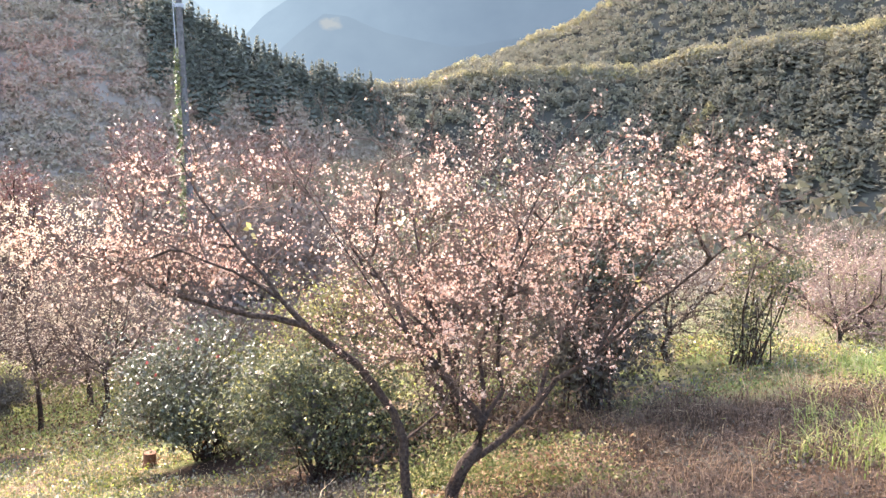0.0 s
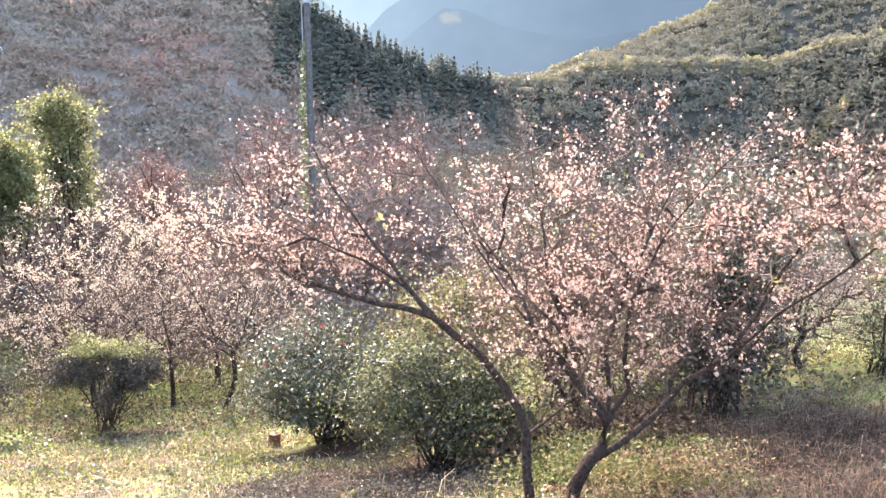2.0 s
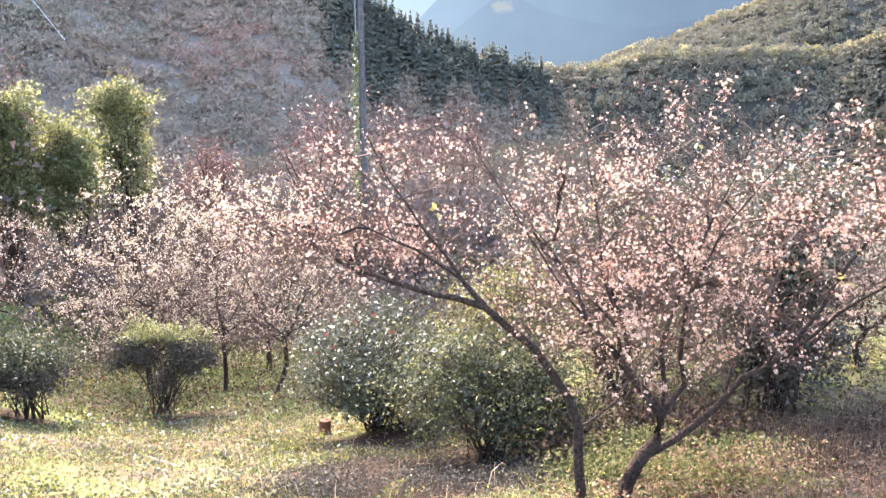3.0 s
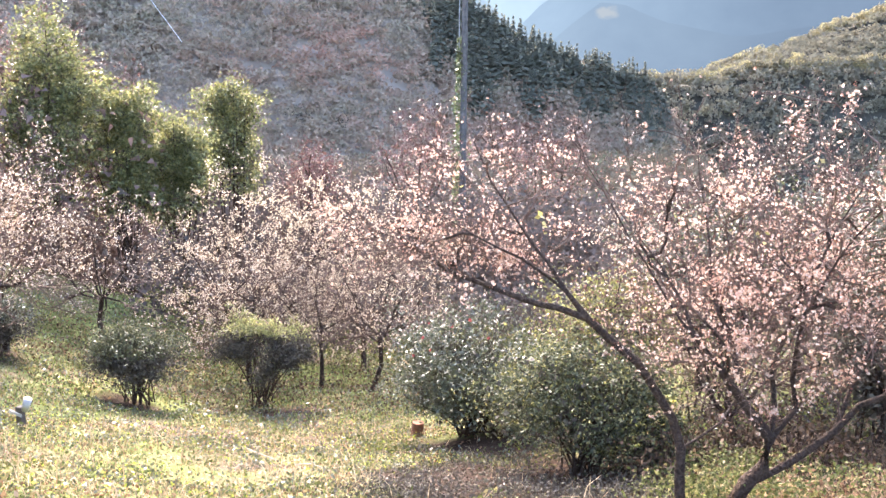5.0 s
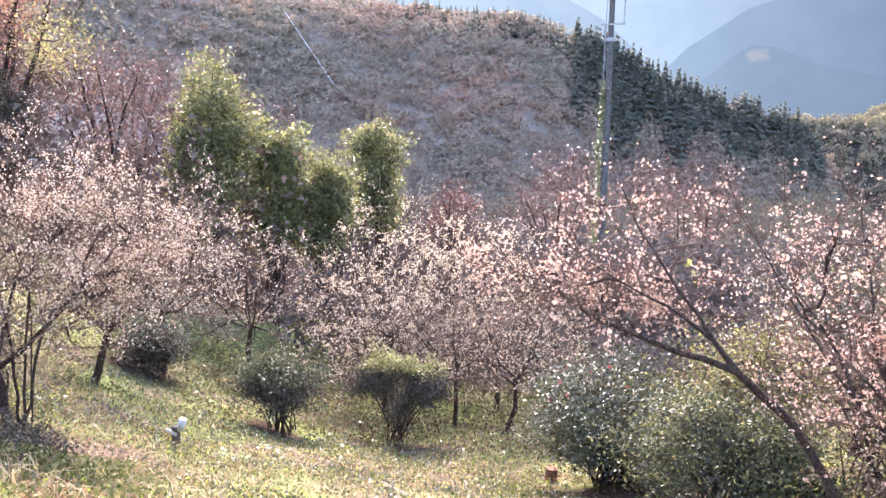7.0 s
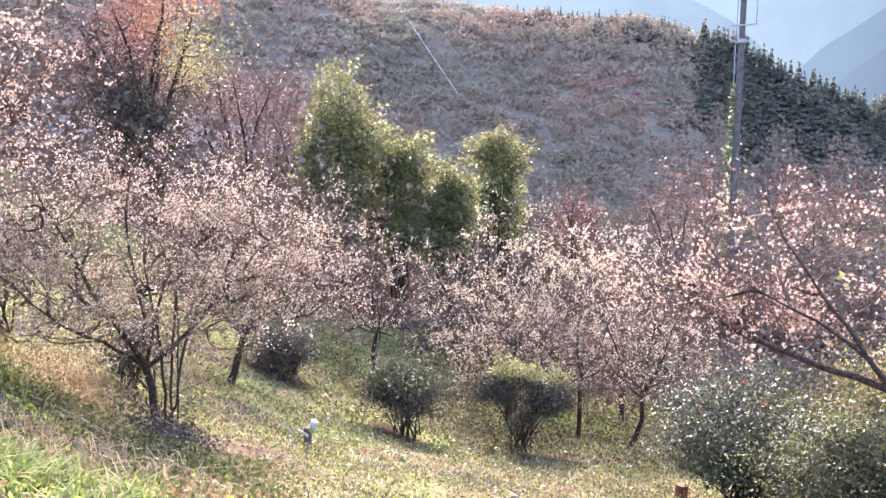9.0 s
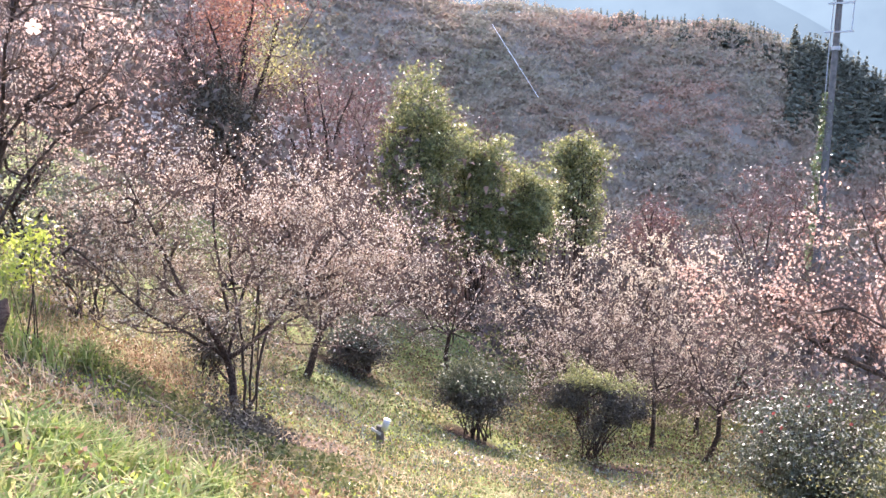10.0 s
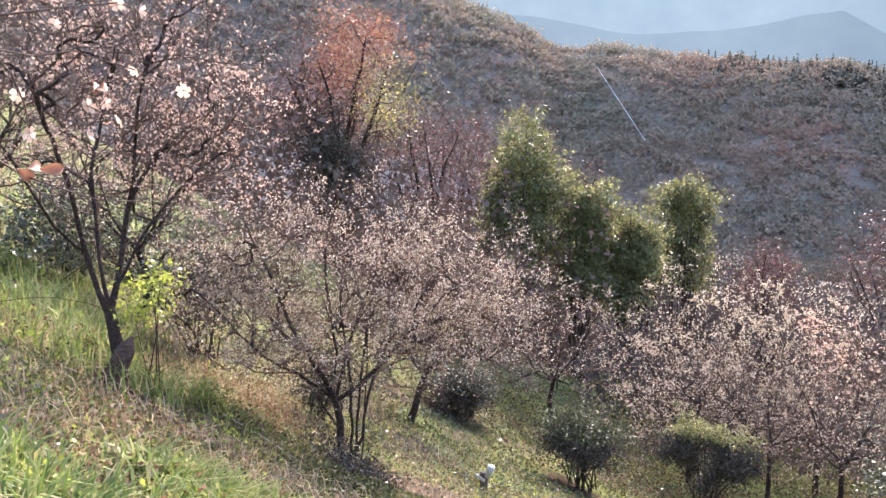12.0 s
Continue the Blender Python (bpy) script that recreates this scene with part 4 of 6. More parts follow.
def terrace_cherry():
    rng = np.random.default_rng(31)
    trunk = [(-7.15, 2.87, 0.03), (-7.19, 2.85, 0.17), (-7.25, 2.83, 0.40), (-7.30, 2.76, 0.55), (-7.33, 2.67, 0.89), (-7.35, 2.56, 1.45), (-7.30, 2.37, 1.91), (-7.21, 2.22, 2.27)]
    limbs = [trunk,
             [(-7.25, 2.83, 0.41), (-7.28, 2.42, 0.56), (-7.22, 1.98, 0.58), (-7.18, 1.75, 0.58)],
             [(-7.25, 2.83, 0.44), (-7.37, 2.99, 0.83), (-7.47, 3.10, 1.25), (-7.50, 3.33, 1.64), (-7.43, 3.59, 1.93), (-7.31, 3.89, 2.14)],
             [(-7.27, 2.80, 0.47), (-7.55, 2.87, 0.98), (-7.80, 2.93, 1.55), (-7.95, 3.12, 2.15), (-8.08, 3.27, 2.66)],
             [(-7.25, 2.88, 0.55), (-7.27, 3.09, 0.95), (-7.26, 3.29, 1.22), (-7.23, 3.61, 1.57), (-7.15, 3.97, 1.82)],
             [(-7.32, 2.68, 0.85), (-7.27, 2.42, 1.13), (-7.14, 2.17, 1.45), (-7.09, 1.97, 1.75)],
             [(-7.47, 3.10, 1.25), (-7.37, 3.10, 1.68), (-7.23, 3.08, 2.13), (-7.16, 3.17, 2.50)]]
    tips = ellipsoid_tips(rng, 560, (-7.45, 2.95, 2.2), (1.3, 1.5, 1.2), 0.3, -0.8)
    tips += ellipsoid_tips(rng, 120, (-7.3, 3.6, 1.75), (0.7, 0.75, 0.6), 0.2, -0.9)
    ob = cherry((-7.18, 2.82, -0.3), limbs, tips, 31, "cherry tree with swollen foot and thin white blossom", step=0.16, petal=PETAL, bloom=0.9,
                bloom_size=0.026, petals=5, twig_n=4.5, tip_r=0.0032, branch_n=70, trunk_grow=0.68, limb_grow=0.8)
    s = np.linspace(0, 1, 9)[:, None]
    pts = np.array([-7.19, 2.60, -0.55]) * (1 - s) + np.array([-7.09, 2.94, 0.21]) * s
    v, f = tube(pts, [0.14, 0.13, 0.112, 0.098, 0.09, 0.085, 0.08, 0.075, 0.012], 12)
    np_part("stub", v, f, BARK_STUB, ob, "brown sawn-off stub", smooth=True)


left_cherry()
terrace_cherry()
slope_cherry(-11.85, 14.75, 3.2, 1.7, 41, "small cherry tree with a single dark trunk and sparse pink blossom", trunk_h=1.0, tips_n=420, petal=PETAL_DUSTY, bloom=1.8)
slope_cherry(-8.7, 15.2, 3.0, 1.7, 42, "round cherry tree thick with pink blossom", trunk_h=0.7, tips_n=480, petal=PETAL_DUSTY, bloom=2.8)
slope_cherry(-7.3, 15.6, 3.4, 1.7, 43, "cherry tree with a slim dark trunk and pale blossom", trunk_h=1.3, tips_n=360, petal=PETAL_GREY, bloom=1.3)
slope_cherry(-5.7, 14.2, 3.0, 1.5, 44, "cherry tree with crooked twin trunks and few flowers", (0.2, 0.1), trunk_h=1.2, tips_n=340, petal=PETAL_GREY, bloom=0.9)
slope_cherry(-10.0, 17.9, 5.0, 2.5, 45, "broad cherry tree covered with whitish blossom", trunk_h=1.2, tips_n=700, petal=PETAL_CREAM, bloom=2.6, twig_n=2.6, bloom_size=0.040)
slope_cherry(-7.6, 18.8, 4.9, 2.5, 46, "broad cherry tree covered with whitish blossom, beside its twin", trunk_h=1.2, tips_n=700, petal=PETAL_CREAM, bloom=2.6, twig_n=2.6, bloom_size=0.040)
slope_cherry(-10.2, 8.9, 3.3, 1.75, 47, "low cherry tree with a bent trunk", (0.15, 0.2), trunk_h=0.8, tips_n=560, petal=PETAL_DUSTY, bloom=1.8, bloom_size=0.034)
slope_cherry(-11.4, 11.6, 4.2, 1.9, 48, "cherry tree with greyish pink blossom on the upper slope", trunk_h=1.1, tips_n=460, petal=PETAL_DUSTY, bloom=2.0)
slope_cherry(-10.3, 4.5, 3.0, 1.5, 49, "bare-limbed cherry tree on the grassy bank", trunk_h=0.9, tips_n=320, petal=PETAL_GREY, bloom=0.6)
slope_cherry(-12.6, 3.6, 3.6, 1.8, 50, "leafless young cherry tree on the grassy bank", trunk_h=0.8, tips_n=320, petal=PETAL_GREY, bloom=0.5)
slope_cherry(6.3, 12.3, 1.9, 1.5, 51, "reddish leafless tree with fine twigs", trunk_h=0.35, tips_n=600, petal=PETAL_DUSTY, bloom=0.8, twig_mat=TWIG_RED, forks=8, twig_n=3.2, tip_r=0.0045, bloom_size=0.03)
slope_cherry(3.2, 10.6, 1.7, 0.9, 52, "small cherry tree in faint pink blossom", trunk_h=0.5, tips_n=260, petal=PETAL_DUSTY, bloom=2.0, bloom_size=0.03, step=0.2)
slope_cherry(0.1, 12.0, 3.2, 1.8, 53, "pink cherry tree standing behind the larger one", trunk_h=1.0, tips_n=620, petal=PETAL_DUSTY, bloom=0.8, bloom_size=0.034, twig_n=2.6)
slope_cherry(1.4, 11.8, 3.4, 2.0, 54, "rosy cherry tree standing behind the larger one", trunk_h=0.9, tips_n=560, petal=PETAL_DUSTY, bloom=0.8, bloom_size=0.034, twig_n=2.6)


slope_cherry(0.35, 9.0, 2.3, 1.3, 55, "low twiggy cherry bush in faint pink blossom", trunk_h=0.35, tips_n=300, petal=PETAL_DUSTY, bloom=0.8, bloom_size=0.028, forks=8, twig_n=2.6, step=0.2)
slope_cherry(1.9, 10.0, 2.5, 1.4, 56, "twiggy young cherry tree behind the larger one", trunk_h=0.4, tips_n=280, petal=PETAL_DUSTY, bloom=0.8, bloom_size=0.028, forks=7, twig_n=2.4, step=0.2)


# ---- shrubs and evergreen trees ----
def shrub(x, y, blobs, seed, label, material, leaf=0.05, n=5200, stems=16, name="shrub", group="", clump=0.16, base_spread=0.25, low=0.35, second=None, aspect=0.5, stem_r=0.014, capped=False, core=2.5, per=26):
    """blobs: (dx, dy, z, rx, ry, rz) round the foot. Stems below, clumped leaves above."""
    rng = np.random.default_rng(seed)
    foot = np.array(on_ground(x, y, 0.04))
    ob = thing(name, tuple(foot), label, "shrub" if name == "shrub" else "tree", group)
    vol = np.array([b[3] * b[4] * b[5] for b in blobs]) ** 0.7
    cl, share = [], np.maximum(6, (vol / vol.sum() * (n / per)).astype(int))
    for b, k in zip(blobs, share):
        cl += ellipsoid_tips(rng, int(k), foot + np.array(b[:3]), b[3:], 0.55, -0.85)
    cl = np.array(cl)
    mid = cl.mean(0)
    d = unit(cl - mid)
    lobe = 1 + 0.22 * np.sin(d[:, :1] * 5 + seed) * np.sin(d[:, 1:2] * 4 + seed * 2) + 0.12 * rng.normal(size=(len(cl), 1))
    cl = mid + (cl - mid) * lobe
    for s in range(stems):
        a = rng.uniform(0, 6.28)
        p0 = foot + np.array([math.cos(a), math.sin(a), 0]) * base_spread * rng.uniform(0.1, 1)
        p2 = cl[rng.integers(len(cl))]
        p1 = p0 * 0.55 + p2 * 0.45 + np.array([0, 0, 0.1]) + rng.normal(size=3) * 0.05
        pts = resample([p0, p1, p2], 0.25)
        v, f = tube(pts, np.linspace(stem_r, stem_r * 0.35, len(pts)) * rng.uniform(0.6, 1.3), 5)
        np_part("stem", v, f, BARK_DARK, ob, smooth=True)
    pick = rng.integers(len(cl), size=n)
    c = cl[pick] + rng.normal(size=(n, 3)) * clump * np.array([1, 1, 0.7])
    c = c[c[:, 2] > foot[2] + low * 0.3]
    if second is not None:
        # When capped, the lower leaves carry the shade in their dark colour.
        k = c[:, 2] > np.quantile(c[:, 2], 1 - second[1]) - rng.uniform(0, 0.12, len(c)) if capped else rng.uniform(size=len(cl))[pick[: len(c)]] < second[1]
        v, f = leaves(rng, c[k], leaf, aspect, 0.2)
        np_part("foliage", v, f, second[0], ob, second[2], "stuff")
        c = c[~k]
    v, f = leaves(rng, c, leaf, aspect, 0.2)
    np_part("foliage", v, f, material, ob, kind="stuff")
    # Dark inner leaves paint the shade inside the shrub.
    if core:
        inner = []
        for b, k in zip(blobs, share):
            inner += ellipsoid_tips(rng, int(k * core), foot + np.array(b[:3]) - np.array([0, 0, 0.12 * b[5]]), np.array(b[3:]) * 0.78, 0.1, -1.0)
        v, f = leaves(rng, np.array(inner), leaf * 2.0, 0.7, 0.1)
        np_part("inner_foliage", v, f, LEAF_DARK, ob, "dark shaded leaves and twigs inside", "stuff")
    return ob


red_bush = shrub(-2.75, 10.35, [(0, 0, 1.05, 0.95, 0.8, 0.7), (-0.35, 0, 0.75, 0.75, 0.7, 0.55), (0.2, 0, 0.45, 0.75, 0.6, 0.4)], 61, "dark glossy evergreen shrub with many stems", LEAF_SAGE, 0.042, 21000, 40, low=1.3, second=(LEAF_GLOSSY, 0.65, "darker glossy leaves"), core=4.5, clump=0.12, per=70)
def red_flowers(bush, spots, seed):
    """Single red flowers here and there on a shrub."""
    rng = np.random.default_rng(seed)
    for s in spots:
        v, f = flowers(rng, np.array([s]) + rng.normal(size=(1, 3)) * 0.04, 0.045, 5, np.array([[0.1, -1.0, 0.3]]), True)
        np_part("flower", v, f, CAMELLIA, bush, "small red flower")


red_flowers(red_bush, ((-3.24, 9.7, -1.36), (-3.1, 9.63, -1.63), (-3.4, 9.6, -1.75), (-2.65, 9.95, -1.3), (-2.9, 9.8, -1.4), (-2.45, 9.85, -1.55), (-3.3, 9.75, -1.5)), 610)
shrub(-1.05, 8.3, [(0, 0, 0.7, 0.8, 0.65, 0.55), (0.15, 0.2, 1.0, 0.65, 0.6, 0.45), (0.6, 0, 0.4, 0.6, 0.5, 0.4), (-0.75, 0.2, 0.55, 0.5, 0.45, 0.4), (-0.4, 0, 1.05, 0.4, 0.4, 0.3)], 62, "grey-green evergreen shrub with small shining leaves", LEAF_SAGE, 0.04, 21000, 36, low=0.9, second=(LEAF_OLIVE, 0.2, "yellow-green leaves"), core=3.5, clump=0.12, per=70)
shrub(-0.9, 9.6, [(0, 0, 1.45, 0.75, 0.7, 0.5)], 63, "yellowing olive shrub with reddish tips", LEAF_OLIVE, 0.045, 7500, 12, second=(LEAF_RED, 0.2, "reddish leaf tips"))
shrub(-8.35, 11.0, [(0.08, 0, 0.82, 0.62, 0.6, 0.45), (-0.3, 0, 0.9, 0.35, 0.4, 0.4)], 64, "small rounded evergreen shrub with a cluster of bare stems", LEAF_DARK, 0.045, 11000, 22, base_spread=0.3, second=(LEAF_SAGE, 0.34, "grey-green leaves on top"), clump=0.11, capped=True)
shrub(-6.95, 12.4, [(-0.5, 0, 1.1, 0.34, 0.34, 0.30), (0.42, 0.3, 1.08, 0.46, 0.44, 0.40), (0.1, 0, 0.75, 0.2, 0.2, 0.2), (-0.12, 0.15, 1.42, 0.36, 0.3, 0.17)], 65, "shrub of two dark rounded heads, yellow-green on top", LEAF_DARK, 0.042, 14000, 18, base_spread=0.22, second=(LEAF_TREE, 0.13, "yellow-green leaves on top"), clump=0.06, capped=True, core=1.0)
# Dark colour stands in for the shade mass below the cherry trees.
shrub(-11.3, 11.2, [(0, 0, 0.55, 0.6, 0.5, 0.45)], 66, "evergreen shrub under the cherry trees, coloured dark for the shade there", LEAF_DARK, 0.055, 6000, 12, second=(LEAF_GLOSSY, 0.3, "green leaves on top"), capped=True)
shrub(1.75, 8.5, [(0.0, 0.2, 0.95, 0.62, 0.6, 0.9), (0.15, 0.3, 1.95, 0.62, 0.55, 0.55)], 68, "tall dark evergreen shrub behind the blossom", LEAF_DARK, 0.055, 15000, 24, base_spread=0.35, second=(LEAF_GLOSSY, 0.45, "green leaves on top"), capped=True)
shrub(3.9, 9.7, [(0, 0, 0.85, 0.42, 0.45, 0.7), (0.1, 0, 1.3, 0.5, 0.45, 0.42), (-0.1, 0.1, 0.35, 0.35, 0.35, 0.3)], 69, "loose green shrub with thin upright stems", LEAF_SAGE, 0.038, 6000, 20, second=(LEAF_OLIVE, 0.4, "yellow-green leaves"), core=0.8, per=60, clump=0.1)
shrub(2.1, 10.4, [(0, 0, 1.6, 0.7, 0.6, 0.6), (0.4, 0, 2.2, 0.5, 0.5, 0.4)], 77, "half-bare shrub with green and rusty orange leaves", LEAF_GLOSSY, 0.05, 5200, 14, second=(LEAF_ORANGE, 0.4, "rusty orange leaves"), core=0.5)
shrub(0.35, 10.6, [(0, 0, 1.3, 0.9, 0.8, 0.9), (0.3, 0.1, 2.3, 0.7, 0.65, 0.6), (-0.6, 0.1, 1.9, 0.6, 0.55, 0.6)], 78, "broad dark green evergreen bush hidden behind the blossom", LEAF_GLOSSY, 0.05, 7500, 22, base_spread=0.4, second=(LEAF_TREE, 0.2, "lighter green leaves"))
shrub(8.0, 14.8, [(0, 0, 1.3, 0.9, 0.8, 0.9)], 70, "yellow-green shrub at the edge of the mound", LEAF_OLIVE, 0.06, 6500, 10)
shrub(-9.6, 4.9, [(0, 0, 1.0, 0.6, 0.6, 0.7)], 71, "evergreen bush behind the leaning cherry trunk", LEAF_GLOSSY, 0.05, 3000, 12)
shrub(-10.9, 3.9, [(0, 0, 0.7, 0.8, 0.7, 0.7), (0.3, -0.6, 0.5, 0.6, 0.5, 0.5)], 74, "dark green evergreen bush on the shaded bank", LEAF_GLOSSY, 0.06, 3600, 14, second=(LEAF_SAGE, 0.4, "paler green leaves"), core=0.5)
shrub(-12.4, 5.6, [(0, 0, 0.9, 1.0, 0.8, 0.9), (-0.6, -0.9, 0.8, 0.7, 0.6, 0.8)], 75, "wide dark evergreen bush among the cherry trunks", LEAF_DARK, 0.06, 3600, 22, core=0.6)
shrub(-7.12, 3.02, [(0, 0.1, 0.8, 0.14, 0.2, 0.28)], 72, "leafy yellow-green shoots round the cherry trunk", LEAF_LIME, 0.05, 420, 4, clump=0.09, core=0, stem_r=0.006)


def round_tree(x, y, blobs, seed, label, material, leaf, n, trunk_r=0.14, clump=0.45, second=None, stems=14, group="evergreen trees on the lower slope"):
    foot = float(height(x, y)) - 0.04
    blobs = [(b[0] - x, b[1] - y, b[2] - foot, *(0.84 * k for k in b[3:])) for b in blobs]
    return shrub(x, y, blobs, seed, label, material, leaf, n, stems, "evergreen_tree", group, clump, 0.3, 0.8, second, 0.8, trunk_r, core=0.7)


# Yellow-green clumps put the sun on the leaf tips into the colour.
round_tree(-16.9, 19.4, [(-16.97, 19.77, 2.04, 0.79, 0.79, 0.95), (-17.46, 19.4, 1.01, 0.87, 0.87, 1.11), (-16.28, 19.85, 1.03, 0.87, 0.87, 1.19), (-16.86, 19.42, -0.15, 1.35, 1.35, 1.27), (-16.91, 19.17, -1.4, 1.27, 1.27, 0.95)], 81, "tall green broadleaf tree lit from behind", LEAF_TREE, 0.08, 26000, 0.05, 0.15, (LEAF_OLIVE, 0.22, "yellow-green sunlit leaves"))
round_tree(-15.6, 20.9, [(-15.91, 20.98, 0.53, 0.74, 0.74, 0.74), (-15.35, 21.15, 0.3, 0.74, 0.74, 0.82), (-15.67, 20.86, -0.68, 1.07, 1.07, 1.15), (-15.43, 20.74, -1.82, 0.99, 0.99, 0.82)], 82, "rounded green broadleaf tree", LEAF_TREE, 0.08, 16500, 0.05, 0.14, (LEAF_OLIVE, 0.25, "yellow-green sunlit leaves"))
round_tree(-14.8, 22.2, [(-14.79, 22.34, -0.33, 0.82, 0.82, 0.77), (-15.14, 22.08, -1.01, 0.94, 0.94, 1.03), (-14.36, 22.34, -1.25, 0.69, 0.69, 1.03), (-14.74, 22.04, -2.1, 0.94, 0.94, 0.69)], 83, "low rounded green tree", LEAF_TREE, 0.08, 16500, 0.05, 0.14, (LEAF_OLIVE, 0.3, "yellow-green sunlit leaves"))
round_tree(-15.5, 26.4, [(-15.59, 26.64, 1.16, 0.55, 0.55, 0.59), (-15.95, 26.38, 0.47, 0.65, 0.65, 0.69), (-14.94, 26.73, 0.29, 0.59, 0.59, 0.59), (-15.46, 26.37, -0.6, 1.03, 1.03, 0.99), (-15.3, 26.26, -1.57, 0.99, 0.99, 0.79)], 84, "olive-green tree with a pointed crown", LEAF_OLIVE, 0.09, 11500, 0.05, 0.18, (LEAF_TREE, 0.5, "dark green leaves"))


def autumn_tree(x, y, tall, spread, seed, label, material, leaf_n, leaf=0.13, bare=0.5, second=None, trunk_h=1.5, tips_n=260, group="autumn trees on the hillside", third=None):
    rng = np.random.default_rng(seed)
    b = np.array(on_ground(x, y, 0.1))
    ob = thing("autumn_tree", tuple(b), label, "tree", group)
    top = b + np.array([0, 0, trunk_h])
    centre = b + np.array([0, 0, trunk_h + (tall - trunk_h) * 0.45])
    limbs = [[b, (b + top) / 2 + rng.normal(size=3) * 0.05, top]]
    for k in range(6):
        a = 6.283 * (k + rng.uniform(-0.3, 0.3)) / 6
        end = centre + np.array([math.cos(a) * spread * 0.55, math.sin(a) * spread * 0.55, (tall - trunk_h) * rng.uniform(0.05, 0.4)])
        limbs.append([top, top * 0.5 + end * 0.5 + rng.normal(size=3) * 0.15, end])
    tips = ellipsoid_tips(rng, tips_n, centre, (spread, spread, (tall - trunk_h) * 0.55), 0.3, -0.7)
    g = Grown(rng, limbs, tips, 0.45, 0.06, 0.009, 0.47)
    v, f = g.tubes(g.limb_chains[:1], 8, 1.0, 0.4)
    np_part("trunk", v, f, BARK_DARK, ob, smooth=True)
    for c in g.limb_chains[1:]:
        v, f = g.tubes([c], 6)
        np_part("limb", v, f, BARK_DARK, ob, smooth=True)
    v, f = g.tubes(g.chains, 3)
    np_part("branchwork", v, f, TWIG, ob, kind="stuff")
    ends = np.array([c[-1] for c in g.chains])
    ends = np.concatenate([ends, np.array([c[len(c) // 2] for c in g.chains])])
    live = ends[rng.uniform(size=len(ends)) > bare]
    pick = rng.choice(live, leaf_n)
    c = g.P[pick] + rng.normal(size=(leaf_n, 3)) * 0.3
    c = c[c[:, 2] > b[2] + tall * 0.56 + 0.3 * rng.normal(size=len(c))]
    if second is not None:
        k = ((c - b) @ np.array([0.62, 0.79, 0.0]) > 0.7 + rng.normal(size=len(c)) * 0.4) & (c[:, 2] < b[2] + tall * 0.78 + rng.normal(size=len(c)) * 0.3)
        v, f = leaves(rng, c[k][::2], leaf, 0.6)
        np_part("foliage", v, f, second[0], ob, second[2], "stuff")
        c = c[~k]
    if third is not None:
        side = (c - b) @ np.array([0.62, 0.79, 0.0])
        k = (side > -0.4 + rng.normal(size=len(c)) * 0.5) & (c[:, 2] > b[2] + tall * 0.68 + rng.normal(size=len(c)) * 0.4)
        v, f = leaves(rng, c[k], leaf, 0.6)
        np_part("foliage", v, f, third[0], ob, third[1], "stuff")
        c = c[~k][::3]
    v, f = leaves(rng, c, leaf, 0.6)
    np_part("foliage", v, f, material, ob, kind="stuff")
    return ob


autumn_tree(-20.9, 15.7, 8.4, 2.7, 91, "autumn tree with orange top and yellow-green side", LEAF_RED, 26000, 0.08, 0.12, (LEAF_YELLOW, 0.45, "yellow-green leaves"), 2.4, 420, third=(LEAF_ORANGE, "orange leaves"))
shrub(-20.4, 14.8, [(0, 0, 3.3, 1.0, 0.9, 1.3), (0.5, 0.5, 2.6, 1.0, 0.8, 1.2)], 76, "dark thicket of upright stems under the autumn tree", LEAF_DARK, 0.08, 9000, 30, core=1, stem_r=0.03, base_spread=0.8)
autumn_tree(-23.6, 17.6, 9.5, 2.6, 92, "half-bare autumn tree with dark red leaves", LEAF_RED, 4500, 0.11, 0.25)
autumn_tree(-20.5, 19.1, 8.0, 2.4, 93, "nearly leafless russet tree", LEAF_RED, 3600, 0.09, 0.2, None, 2.5)
autumn_tree(-20.0, 25.2, 9.6, 2.6, 94, "nearly leafless grey-red tree", LEAF_RED, 2600, 0.10, 0.35, None, 3.5)
autumn_tree(-22.8, 25.2, 12.0, 3.0, 95, "wide russet tree on the hillside", LEAF_RED, 4200, 0.10, 0.25, None, 4.5)
autumn_tree(-26.5, 25.5, 12.5, 3.2, 96, "red-leaved tree higher on the hillside", LEAF_RED, 4200, 0.11, 0.25, None, 4.5)
autumn_tree(-14.0, 42.8, 10.5, 3.2, 97, "red autumn tree near the foot of the pole", LEAF_RED, 4200, 0.12, 0.2, None, 3.5)
autumn_tree(-15.3, 32.6, 8.7, 1.3, 98, "small dark red tree below the hillside", LEAF_RED, 3200, 0.11, 0.05, None, 5.2, 140)
autumn_tree(-7.3, 44.4, 9.7, 3.0, 99, "brown half-bare tree on the valley side", LEAF_RED, 2400, 0.12, 0.35, None, 3.5)


